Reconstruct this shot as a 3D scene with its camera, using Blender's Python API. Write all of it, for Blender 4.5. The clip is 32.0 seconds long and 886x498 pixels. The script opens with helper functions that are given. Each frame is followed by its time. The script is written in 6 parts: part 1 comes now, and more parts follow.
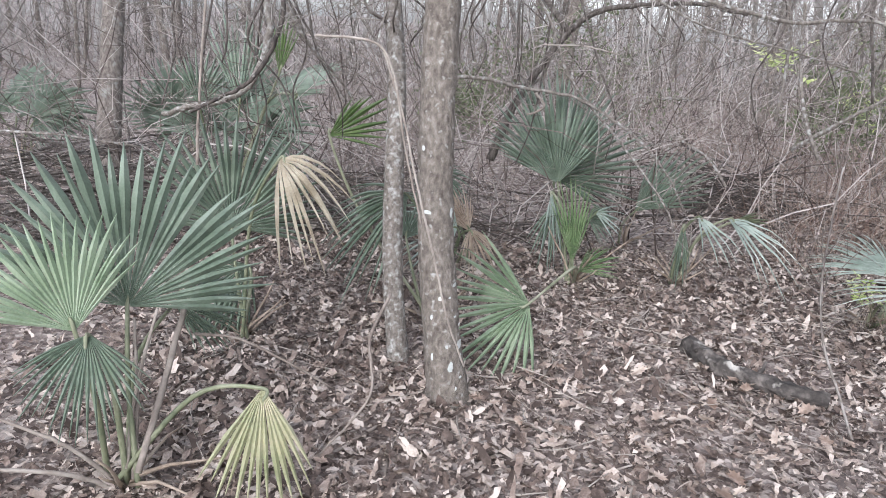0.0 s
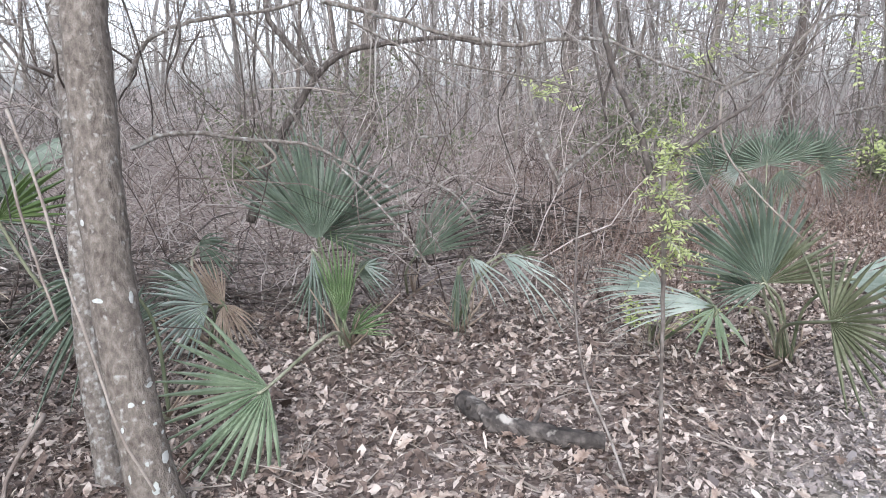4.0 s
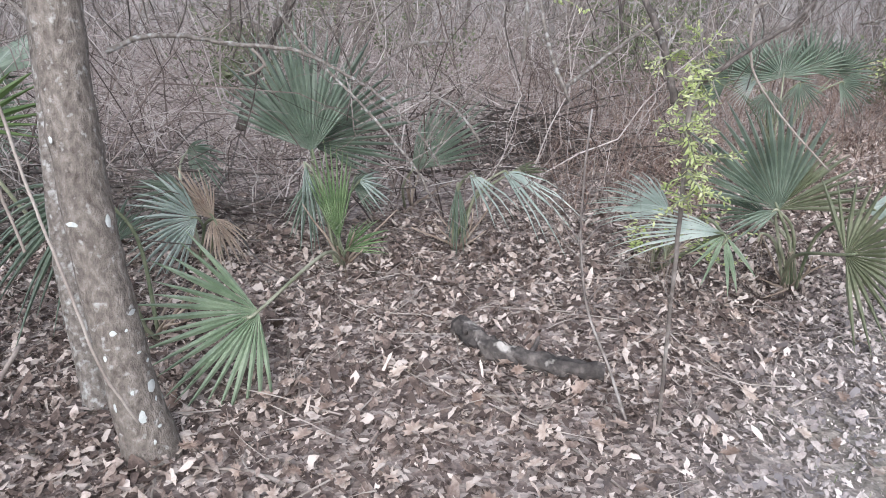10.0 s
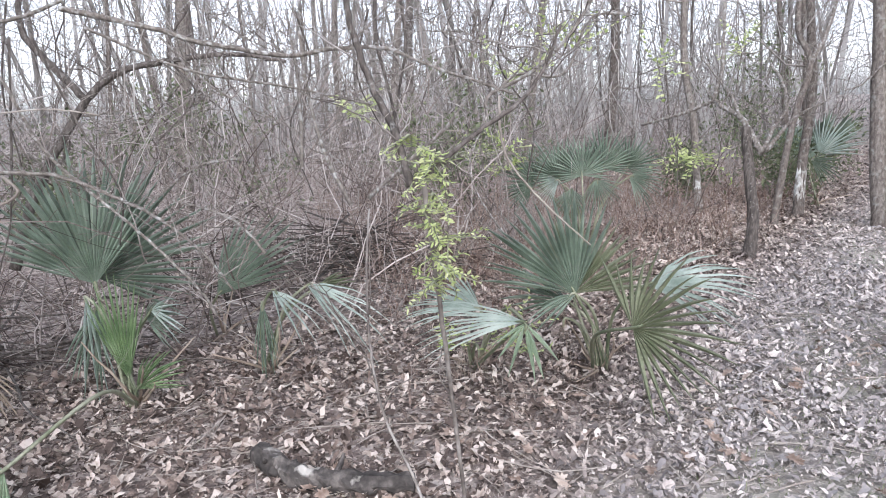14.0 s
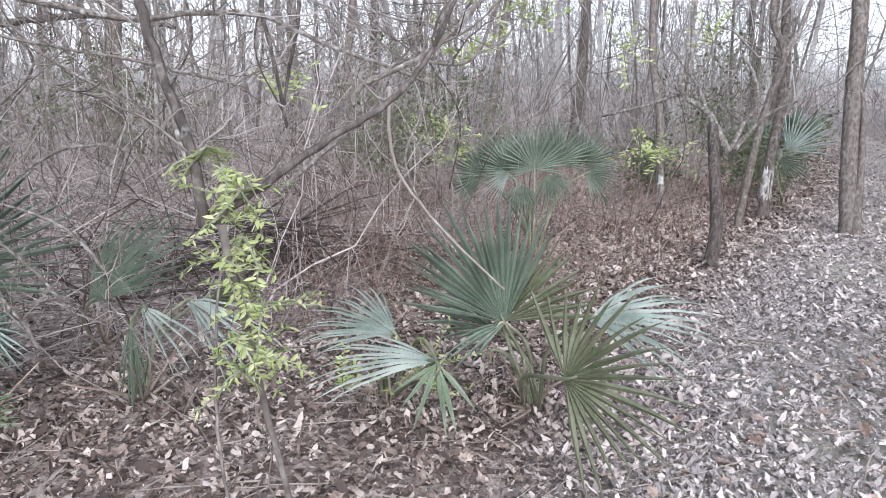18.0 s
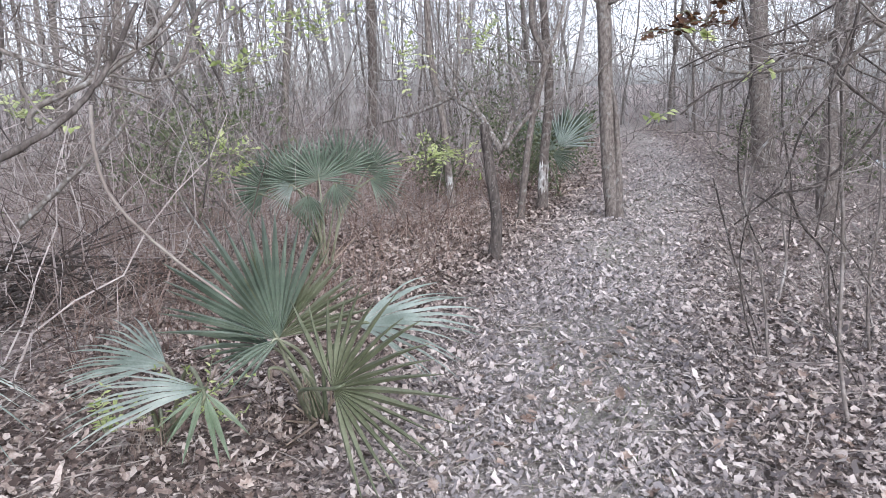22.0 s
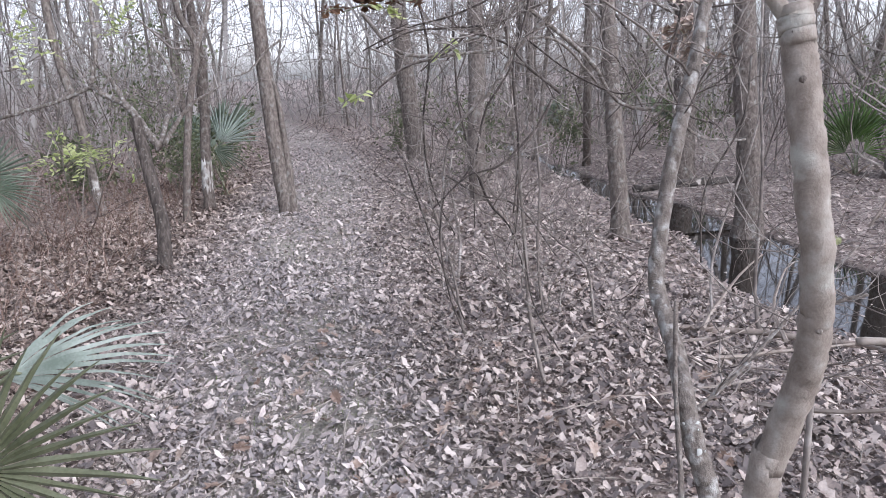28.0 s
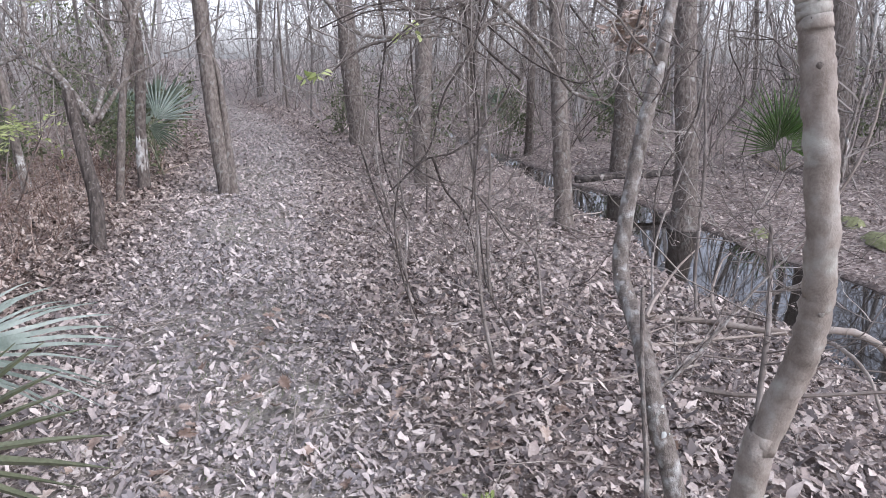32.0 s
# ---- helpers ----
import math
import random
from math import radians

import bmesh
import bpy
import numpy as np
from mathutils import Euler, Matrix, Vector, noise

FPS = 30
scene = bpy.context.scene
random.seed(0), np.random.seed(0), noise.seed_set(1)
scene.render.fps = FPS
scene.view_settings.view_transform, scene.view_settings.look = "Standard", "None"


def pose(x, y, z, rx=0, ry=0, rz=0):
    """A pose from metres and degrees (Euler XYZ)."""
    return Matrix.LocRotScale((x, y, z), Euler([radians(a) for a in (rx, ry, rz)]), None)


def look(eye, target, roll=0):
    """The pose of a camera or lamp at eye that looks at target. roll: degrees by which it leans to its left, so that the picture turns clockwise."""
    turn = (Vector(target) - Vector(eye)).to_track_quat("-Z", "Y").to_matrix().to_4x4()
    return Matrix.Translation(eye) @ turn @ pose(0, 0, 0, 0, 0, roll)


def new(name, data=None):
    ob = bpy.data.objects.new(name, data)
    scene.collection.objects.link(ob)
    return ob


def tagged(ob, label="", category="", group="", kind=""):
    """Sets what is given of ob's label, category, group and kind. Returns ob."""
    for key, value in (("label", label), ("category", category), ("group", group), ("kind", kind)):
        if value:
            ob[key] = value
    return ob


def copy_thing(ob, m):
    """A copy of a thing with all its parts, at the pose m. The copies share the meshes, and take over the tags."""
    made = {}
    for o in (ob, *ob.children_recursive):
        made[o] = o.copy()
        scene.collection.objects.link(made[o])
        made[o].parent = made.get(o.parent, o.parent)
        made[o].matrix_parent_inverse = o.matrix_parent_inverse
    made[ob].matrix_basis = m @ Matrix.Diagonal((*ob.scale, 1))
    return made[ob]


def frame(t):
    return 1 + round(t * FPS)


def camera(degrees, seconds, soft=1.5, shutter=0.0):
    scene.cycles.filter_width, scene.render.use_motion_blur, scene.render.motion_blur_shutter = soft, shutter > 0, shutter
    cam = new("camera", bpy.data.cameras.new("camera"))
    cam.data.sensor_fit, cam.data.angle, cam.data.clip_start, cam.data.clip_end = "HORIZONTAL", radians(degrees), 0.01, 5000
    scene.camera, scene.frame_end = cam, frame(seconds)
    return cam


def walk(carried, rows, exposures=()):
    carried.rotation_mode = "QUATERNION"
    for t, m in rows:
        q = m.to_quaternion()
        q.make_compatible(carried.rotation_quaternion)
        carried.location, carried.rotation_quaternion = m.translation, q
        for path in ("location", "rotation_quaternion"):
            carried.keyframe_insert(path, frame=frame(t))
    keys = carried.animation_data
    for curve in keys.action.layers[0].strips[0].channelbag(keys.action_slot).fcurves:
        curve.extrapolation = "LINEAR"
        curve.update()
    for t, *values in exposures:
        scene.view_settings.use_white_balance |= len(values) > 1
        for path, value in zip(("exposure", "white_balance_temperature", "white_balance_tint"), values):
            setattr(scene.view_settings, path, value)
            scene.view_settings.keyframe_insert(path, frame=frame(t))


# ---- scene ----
cam = camera(64.0, 32.0, soft=0.85)
# seconds, place, yaw, pitch, roll
ROWS = [
    (0, -0.028, -0.053, 1.550, -1.49, -17.56, 4.12),
    (0.5, 0.041, -0.208, 1.581, -6.24, -16.24, 1.37),
    (1, 0.097, -0.150, 1.565, -9.15, -16.00, -0.57),
    (1.5, 0.209, -0.113, 1.580, -9.62, -15.96, -1.42),
    (2, 0.339, -0.083, 1.579, -10.24, -15.92, -2.82),
    (2.5, 0.367, -0.011, 1.566, -13.26, -15.16, -3.30),
    (4.5, 0.585, 0.367, 1.482, -13.06, -12.72, 0.14),
    (5, 0.510, 0.340, 1.482, -12.01, -12.96, -0.40),
    (5.5, 0.530, 0.369, 1.482, -13.97, -13.24, 0.66),
    (6, 0.541, 0.371, 1.475, -15.91, -13.00, -0.06),
    (6.5, 0.542, 0.370, 1.474, -16.39, -12.93, -0.36),
    (7, 0.546, 0.366, 1.477, -16.51, -12.78, -0.38),
    (7.5, 0.555, 0.373, 1.473, -16.57, -12.98, -0.58),
    (8, 0.560, 0.375, 1.471, -16.72, -13.21, -0.64),
    (8.5, 0.549, 0.392, 1.467, -16.83, -13.72, -0.24),
    (9, 0.598, 0.487, 1.461, -14.69, -21.23, 1.34),
    (9.5, 0.564, 0.648, 1.584, -15.02, -30.07, 2.87),
    (10, 0.590, 0.502, 1.535, -13.86, -20.91, 0.86),
    (10.5, 0.509, 0.437, 1.509, -18.13, -14.67, 1.03),
    (11, 0.537, 0.430, 1.486, -20.25, -12.82, 0.80),
    (11.5, 0.590, 0.477, 1.457, -21.93, -11.81, 0.78),
    (12, 0.642, 0.487, 1.450, -22.78, -11.31, 0.69),
    (12.5, 0.756, 0.499, 1.445, -23.42, -11.17, -0.26),
    (13, 0.851, 0.497, 1.441, -24.35, -11.21, -1.32),
    (13.5, 0.891, 0.489, 1.431, -25.11, -10.87, -2.03),
    (15.5, 0.985, 0.613, 1.432, -27.24, -12.81, -0.61),
    (16, 1.071, 0.699, 1.436, -29.78, -13.01, 0.53),
    (16.5, 1.132, 0.762, 1.438, -31.99, -13.03, 1.12),
    (17, 1.134, 0.789, 1.442, -32.01, -12.94, 1.28),
    (17.5, 1.222, 0.849, 1.453, -30.29, -12.74, 1.25),
    (18, 1.415, 0.948, 1.474, -28.09, -13.03, 0.32),
    (18.5, 1.491, 0.992, 1.489, -25.96, -13.83, -0.89),
    (19, 1.473, 0.978, 1.499, -25.85, -14.16, -1.73),
    (19.5, 1.446, 0.883, 1.512, -33.06, -13.81, -0.59),
    (20, 1.485, 0.764, 1.555, -36.75, -13.80, -0.46),
    (20.5, 1.515, 0.752, 1.534, -38.97, -13.17, -1.09),
    (21, 1.554, 0.788, 1.508, -40.63, -12.99, -1.43),
    (21.5, 1.579, 0.815, 1.491, -41.67, -13.13, -1.75),
    (22, 1.591, 0.831, 1.476, -43.15, -12.59, -1.96),
    (22.5, 1.590, 0.833, 1.474, -42.88, -12.57, -1.42),
    (23, 1.627, 0.867, 1.454, -44.53, -13.04, -1.26),
    (23.5, 1.654, 0.938, 1.434, -52.50, -13.90, -0.12),
    (24, 1.638, 0.980, 1.431, -57.23, -14.63, -0.53),
    (24.5, 1.622, 1.012, 1.438, -60.28, -15.33, 0.21),
    (25, 1.602, 1.044, 1.456, -64.00, -16.14, 1.10),
    (25.5, 1.581, 1.060, 1.463, -65.58, -16.14, 1.21),
    (27.5, 1.737, 1.094, 1.425, -68.71, -13.97, -0.01),
    (28, 1.747, 1.111, 1.425, -70.48, -13.79, -1.77),
    (28.5, 1.703, 1.193, 1.429, -76.02, -12.92, -2.56),
    (29, 1.678, 1.228, 1.429, -79.59, -12.26, -1.73),
    (29.5, 1.664, 1.203, 1.434, -79.91, -11.35, -1.26),
    (30, 1.709, 1.152, 1.426, -82.08, -10.71, -1.84),
    (30.5, 1.702, 1.152, 1.427, -80.81, -10.13, -2.09),
    (31, 1.692, 1.162, 1.425, -78.18, -10.13, -0.95),
    (31.5, 1.697, 1.170, 1.422, -76.43, -10.59, 0.20),
    (32, 1.741, 1.188, 1.412, -75.74, -14.88, 0.60),
]
EXPOSURES = [(0.0, 1.43, 5950, 12), (13.0, 1.43, 5900, 13), (19.0, 1.38, 5850, 14), (23.0, 1.22, 5850, 15), (32.0, 1.17, 5900, 18)]
walk(cam, [(t, pose(x, y, z, 0, 0, yaw) @ pose(0, 0, 0, 90 + pitch) @ pose(0, 0, 0, 0, 0, roll)) for t, x, y, z, yaw, pitch, roll in ROWS], EXPOSURES)


# ---- world and light ----
world = bpy.data.worlds.new("sky")
scene.world = world
world.use_nodes = True
wn, wl = world.node_tree.nodes, world.node_tree.links
sky = wn.new("ShaderNodeTexSky")
sky.sky_type, sky.sun_disc = "NISHITA", False
sky.sun_elevation, sky.sun_rotation = radians(38), radians(200)
sky.air_density, sky.dust_density, sky.ozone_density = 1.0, 2.0, 1.5
veil = wn.new("ShaderNodeHueSaturation")
veil.inputs["Saturation"].default_value = 0.3
wl.new(sky.outputs[0], veil.inputs["Color"])
wl.new(veil.outputs[0], wn["Background"].inputs["Color"])
wn["Background"].inputs["Strength"].default_value = 0.15
sun = new("sun", bpy.data.lights.new("sun", "SUN"))
sun.data.energy, sun.data.angle, sun.data.color = 0.7, radians(40), (1.0, 0.97, 0.94)
sun.matrix_world = look((-4, -11, 9), (0, 0, 0))


# ---- materials ----
def material(name, ramp, scale=8.0, stretch=(1, 1, 1), rough=0.85, bump=0.3, fine=60.0, island=0.0, rand=0.0, spec=0.3,
             blotch=None, translucent=0.0, bumpdist=0.004):
    """Two scales of noise through a colour ramp, with relief. island / rand: how far pieces vary among themselves."""
    m = bpy.data.materials.new(name)
    m.use_nodes = True
    nd, ln = m.node_tree.nodes, m.node_tree.links
    bsdf = nd["Principled BSDF"]
    bsdf.inputs["Roughness"].default_value = rough
    bsdf.inputs["Specular IOR Level"].default_value = spec
    tc = nd.new("ShaderNodeTexCoord")
    mp = nd.new("ShaderNodeMapping")
    mp.inputs["Scale"].default_value = stretch
    ln.new(tc.outputs["Object"], mp.inputs[0])
    big, small = nd.new("ShaderNodeTexNoise"), nd.new("ShaderNodeTexNoise")
    big.inputs["Scale"].default_value, small.inputs["Scale"].default_value = scale, fine
    big.inputs["Detail"].default_value, small.inputs["Detail"].default_value = 3, 3
    ln.new(mp.outputs[0], big.inputs["Vector"])
    ln.new(mp.outputs[0], small.inputs["Vector"])
    mix = nd.new("ShaderNodeMath")
    mix.operation = "MULTIPLY_ADD"
    mix.inputs[1].default_value = 0.45
    ln.new(small.outputs["Fac"], mix.inputs[0])
    half = nd.new("ShaderNodeMath")
    half.operation = "MULTIPLY_ADD"
    half.inputs[1].default_value, half.inputs[2].default_value = 1.3, -0.4
    ln.new(big.outputs["Fac"], half.inputs[0])
    ln.new(half.outputs[0], mix.inputs[2])
    fac = mix.outputs[0]
    for amount, node in ((island, "ShaderNodeNewGeometry"), (rand, "ShaderNodeObjectInfo")):
        if amount:
            src = nd.new(node)
            add = nd.new("ShaderNodeMath")
            add.operation = "MULTIPLY_ADD"
            add.inputs[1].default_value = amount
            ln.new(src.outputs["Random Per Island" if amount is island and node == "ShaderNodeNewGeometry" else "Random"], add.inputs[0])
            ln.new(fac, add.inputs[2])
            sub = nd.new("ShaderNodeMath")
            sub.inputs[1].default_value = -amount / 2
            ln.new(add.outputs[0], sub.inputs[0])
            fac = sub.outputs[0]
    cr = nd.new("ShaderNodeValToRGB")
    cr.color_ramp.elements[0].position, cr.color_ramp.elements[1].position = 0.1, 0.9
    while len(cr.color_ramp.elements) < len(ramp):
        cr.color_ramp.elements.new(0.5)
    for i, c in enumerate(ramp):
        cr.color_ramp.elements[i].position = 0.12 + 0.76 * i / (len(ramp) - 1)
        cr.color_ramp.elements[i].color = (*c, 1)
    ln.new(fac, cr.inputs[0])
    colour = cr.outputs[0]
    if blotch:
        bc, bs, lo, hi = blotch
        vn = nd.new("ShaderNodeTexNoise")
        vn.inputs["Scale"].default_value, vn.inputs["Detail"].default_value = bs, 5
        ln.new(tc.outputs["Object"], vn.inputs["Vector"])
        mr = nd.new("ShaderNodeMapRange")
        mr.inputs["From Min"].default_value, mr.inputs["From Max"].default_value = lo, hi
        ln.new(vn.outputs["Fac"], mr.inputs["Value"])
        mx = nd.new("ShaderNodeMix")
        mx.data_type = "RGBA"
        mx.inputs["B"].default_value = (*bc, 1)
        ln.new(mr.outputs[0], mx.inputs["Factor"])
        ln.new(colour, mx.inputs["A"])
        colour = mx.outputs["Result"]
    ln.new(colour, bsdf.inputs["Base Color"])
    if bump:
        bp = nd.new("ShaderNodeBump")
        bp.inputs["Strength"].default_value, bp.inputs["Distance"].default_value = bump, bumpdist
        ln.new(mix.outputs[0], bp.inputs["Height"])
        ln.new(bp.outputs[0], bsdf.inputs["Normal"])
    if translucent:
        tr = nd.new("ShaderNodeBsdfTranslucent")
        ln.new(colour, tr.inputs["Color"])
        ms = nd.new("ShaderNodeMixShader")
        ms.inputs[0].default_value = translucent
        ln.new(bsdf.outputs[0], ms.inputs[1])
        ln.new(tr.outputs[0], ms.inputs[2])
        ln.new(ms.outputs[0], nd["Material Output"].inputs["Surface"])
    return m


UP = (1, 1, 0.25)
BARK = material("bark", [(0.06, 0.048, 0.040), (0.145, 0.122, 0.104), (0.25, 0.222, 0.195)], 40, (1, 1, 0.4), 0.9, 1.0, 260, rand=0.25,
                blotch=((0.26, 0.255, 0.23), 16, 0.56, 0.74), bumpdist=0.010)
BARK_MOTTLED = material("mottled_bark", [(0.085, 0.07, 0.058), (0.19, 0.165, 0.142), (0.31, 0.285, 0.255)], 55, (1, 1, 0.7), 0.9, 1.0, 380, rand=0.1,
                        blotch=((0.42, 0.415, 0.385), 36, 0.52, 0.70), bumpdist=0.008)
BARK_PALE = material("pale_bark", [(0.165, 0.135, 0.11), (0.265, 0.228, 0.192), (0.365, 0.33, 0.288)], 55, (1, 1, 0.8), 0.85, 0.5, 420, rand=0.1,
                     blotch=((0.42, 0.41, 0.36), 26, 0.52, 0.70), bumpdist=0.003)
BARK_FLECKED = material("flecked_bark", [(0.085, 0.07, 0.057), (0.185, 0.158, 0.133), (0.32, 0.285, 0.245)], 48, (1, 1, 0.6), 0.9, 1.0, 280,
                        blotch=((0.40, 0.39, 0.355), 34, 0.60, 0.74), bumpdist=0.012)
BARK_DARK = material("dark_bark", [(0.032, 0.027, 0.024), (0.085, 0.071, 0.061), (0.18, 0.157, 0.138)], 50, UP, 0.9, 1.0, 280, rand=0.25,
                     blotch=((0.26, 0.25, 0.225), 40, 0.60, 0.74), bumpdist=0.006)
TWIG = material("twig", [(0.07, 0.057, 0.05), (0.18, 0.155, 0.135), (0.40, 0.37, 0.335)], 5, (1, 1, 1), 0.85, 0, 40, island=0.6)
THICKET = material("thicket", [(0.06, 0.045, 0.038), (0.20, 0.16, 0.138), (0.46, 0.415, 0.38)], 2, (1, 1, 1), 0.9, 0, 30, island=0.9)
WEED = material("dry_weed", [(0.085, 0.05, 0.037), (0.20, 0.135, 0.105), (0.38, 0.30, 0.25)], 2, (1, 1, 1), 0.9, 0, 30, island=0.9)
# Distance haze is put into this bark colour: paler, with less contrast.
THICKET_HAZED = material("hazed_far_bark", [(0.14, 0.126, 0.113), (0.245, 0.228, 0.21), (0.40, 0.38, 0.36)], 1, (1, 1, 1), 0.9, 0, 6, island=0.8)
WHITE_BARK = material("white_bark", [(0.12, 0.10, 0.085), (0.24, 0.215, 0.19), (0.38, 0.355, 0.32)], 22, (1, 1, 0.6), 0.9, 0.9, 150,
                      blotch=((0.52, 0.515, 0.485), 13, 0.46, 0.62))
LICHEN = material("lichen", [(0.42, 0.44, 0.41), (0.60, 0.61, 0.58)], 60, (1, 1, 1), 0.9, 0.3, 200)
CHAR = material("charred_wood", [(0.018, 0.016, 0.014), (0.065, 0.056, 0.05), (0.19, 0.165, 0.145)], 16, (1, 1, 1), 0.9, 1.0, 70,
                blotch=((0.40, 0.37, 0.33), 9, 0.60, 0.68))
STICK = material("dry_stick", [(0.15, 0.12, 0.10), (0.27, 0.23, 0.195), (0.40, 0.36, 0.315)], 9, (1, 1, 1), 0.85, 0.4, 80, rand=0.4)
LITTER = material("leaf_litter", [(0.062, 0.043, 0.034), (0.168, 0.122, 0.098), (0.325, 0.26, 0.215), (0.515, 0.44, 0.38)], 14, (1, 1, 1), 0.7, 0, 120,
                  island=0.95, spec=0.35)
def bleach(m):
    """Trodden leaves on the trail are paler and greyer, by the mesh's wear."""
    nd, ln = m.node_tree.nodes, m.node_tree.links
    at = nd.new("ShaderNodeAttribute")
    at.attribute_name = "wear"
    mx = nd.new("ShaderNodeMixRGB")
    half = nd.new("ShaderNodeMath")
    half.operation, half.inputs[1].default_value = "MULTIPLY", 0.56
    ln.new(at.outputs["Fac"], half.inputs[0])
    ln.new(half.outputs[0], mx.inputs[0])
    bsdf = nd["Principled BSDF"]
    ln.new(bsdf.inputs["Base Color"].links[0].from_socket, mx.inputs[1])
    mx.blend_type = "SCREEN"
    mx.inputs[2].default_value = (0.36, 0.345, 0.345, 1)
    ln.new(mx.outputs[0], bsdf.inputs["Base Color"])


bleach(LITTER)
LEAF = material("dry_leaf", [(0.17, 0.115, 0.085), (0.33, 0.25, 0.20), (0.50, 0.42, 0.35)], 20, (1, 1, 1), 0.7, 0.3, 90, rand=0.6, spec=0.4)


def frond(name, a, b, c, rough=0.42, t=0.25):
    return material(name, [a, b, c], 7, (1, 1, 1), rough, 0.25, 120, island=0.25, rand=0.2, spec=0.5, translucent=t)


FROND = frond("palmetto_green", (0.10, 0.13, 0.092), (0.185, 0.232, 0.172), (0.30, 0.35, 0.275), 0.38)
# Paler copy of the green, with the sky's sheen put into the colour.
FROND_SHEEN = frond("palmetto_sky_sheen", (0.19, 0.235, 0.195), (0.33, 0.385, 0.335), (0.5, 0.55, 0.49), 0.34)
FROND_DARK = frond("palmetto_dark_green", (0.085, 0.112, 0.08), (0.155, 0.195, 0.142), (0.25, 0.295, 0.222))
FROND_OLIVE = frond("palmetto_olive", (0.072, 0.08, 0.044), (0.132, 0.145, 0.085), (0.225, 0.24, 0.155))
FROND_FRESH = frond("palmetto_fresh", (0.10, 0.15, 0.07), (0.18, 0.25, 0.12), (0.29, 0.36, 0.21))
FROND_YELLOWGREEN = frond("palmetto_yellow_green", (0.06, 0.10, 0.032), (0.115, 0.17, 0.06), (0.19, 0.24, 0.11))
FROND_LUSH = frond("palmetto_lush", (0.10, 0.19, 0.05), (0.19, 0.31, 0.09), (0.30, 0.42, 0.16))
# Pale leaf green, brightened in colour for leaves lit from above.
FROND_PALE_LIT = frond("palmetto_pale_lit_green", (0.17, 0.23, 0.14), (0.30, 0.37, 0.25), (0.44, 0.50, 0.37), 0.4)
FROND_YELLOW = frond("palmetto_fading", (0.26, 0.28, 0.15), (0.45, 0.44, 0.28), (0.60, 0.54, 0.40), 0.6)
FROND_BLEACHED = frond("palmetto_bleached", (0.26, 0.21, 0.14), (0.47, 0.41, 0.31), (0.62, 0.57, 0.47), 0.7, 0.2)
FROND_DEAD = frond("palmetto_dead", (0.19, 0.14, 0.10), (0.33, 0.26, 0.20), (0.47, 0.39, 0.31), 0.8, 0.15)
PETIOLE = material("petiole", [(0.10, 0.12, 0.07), (0.19, 0.20, 0.125), (0.33, 0.33, 0.24)], 6, (1, 1, 1), 0.5, 0.1, 60, rand=0.5)
BRIGHT = material("bright_leaf", [(0.27, 0.34, 0.11), (0.43, 0.50, 0.20), (0.60, 0.62, 0.34)], 6, (1, 1, 1), 0.55, 0.1, 60, island=0.6, translucent=0.4)
EVERGREEN = material("evergreen_leaf", [(0.07, 0.085, 0.045), (0.13, 0.15, 0.08), (0.22, 0.24, 0.14)], 6, (1, 1, 1), 0.6, 0, 60, island=0.6, translucent=0.25)
RUST = material("rust_leaf", [(0.05, 0.025, 0.018), (0.10, 0.052, 0.03), (0.20, 0.11, 0.05)], 6, (1, 1, 1), 0.65, 0.1, 60, island=0.6, translucent=0.25)
MOSS = material("moss", [(0.10, 0.11, 0.05), (0.21, 0.22, 0.11), (0.34, 0.34, 0.20)], 30, (1, 1, 1), 0.95, 1.0, 150)
GRASS = material("grass", [(0.10, 0.14, 0.05), (0.18, 0.22, 0.10), (0.30, 0.30, 0.18)], 4, (1, 1, 1), 0.7, 0, 30, island=0.6, translucent=0.2)
STONE = material("mud", [(0.07, 0.06, 0.05), (0.14, 0.12, 0.105), (0.22, 0.19, 0.17)], 5, (1, 1, 1), 0.8, 0.8, 40)


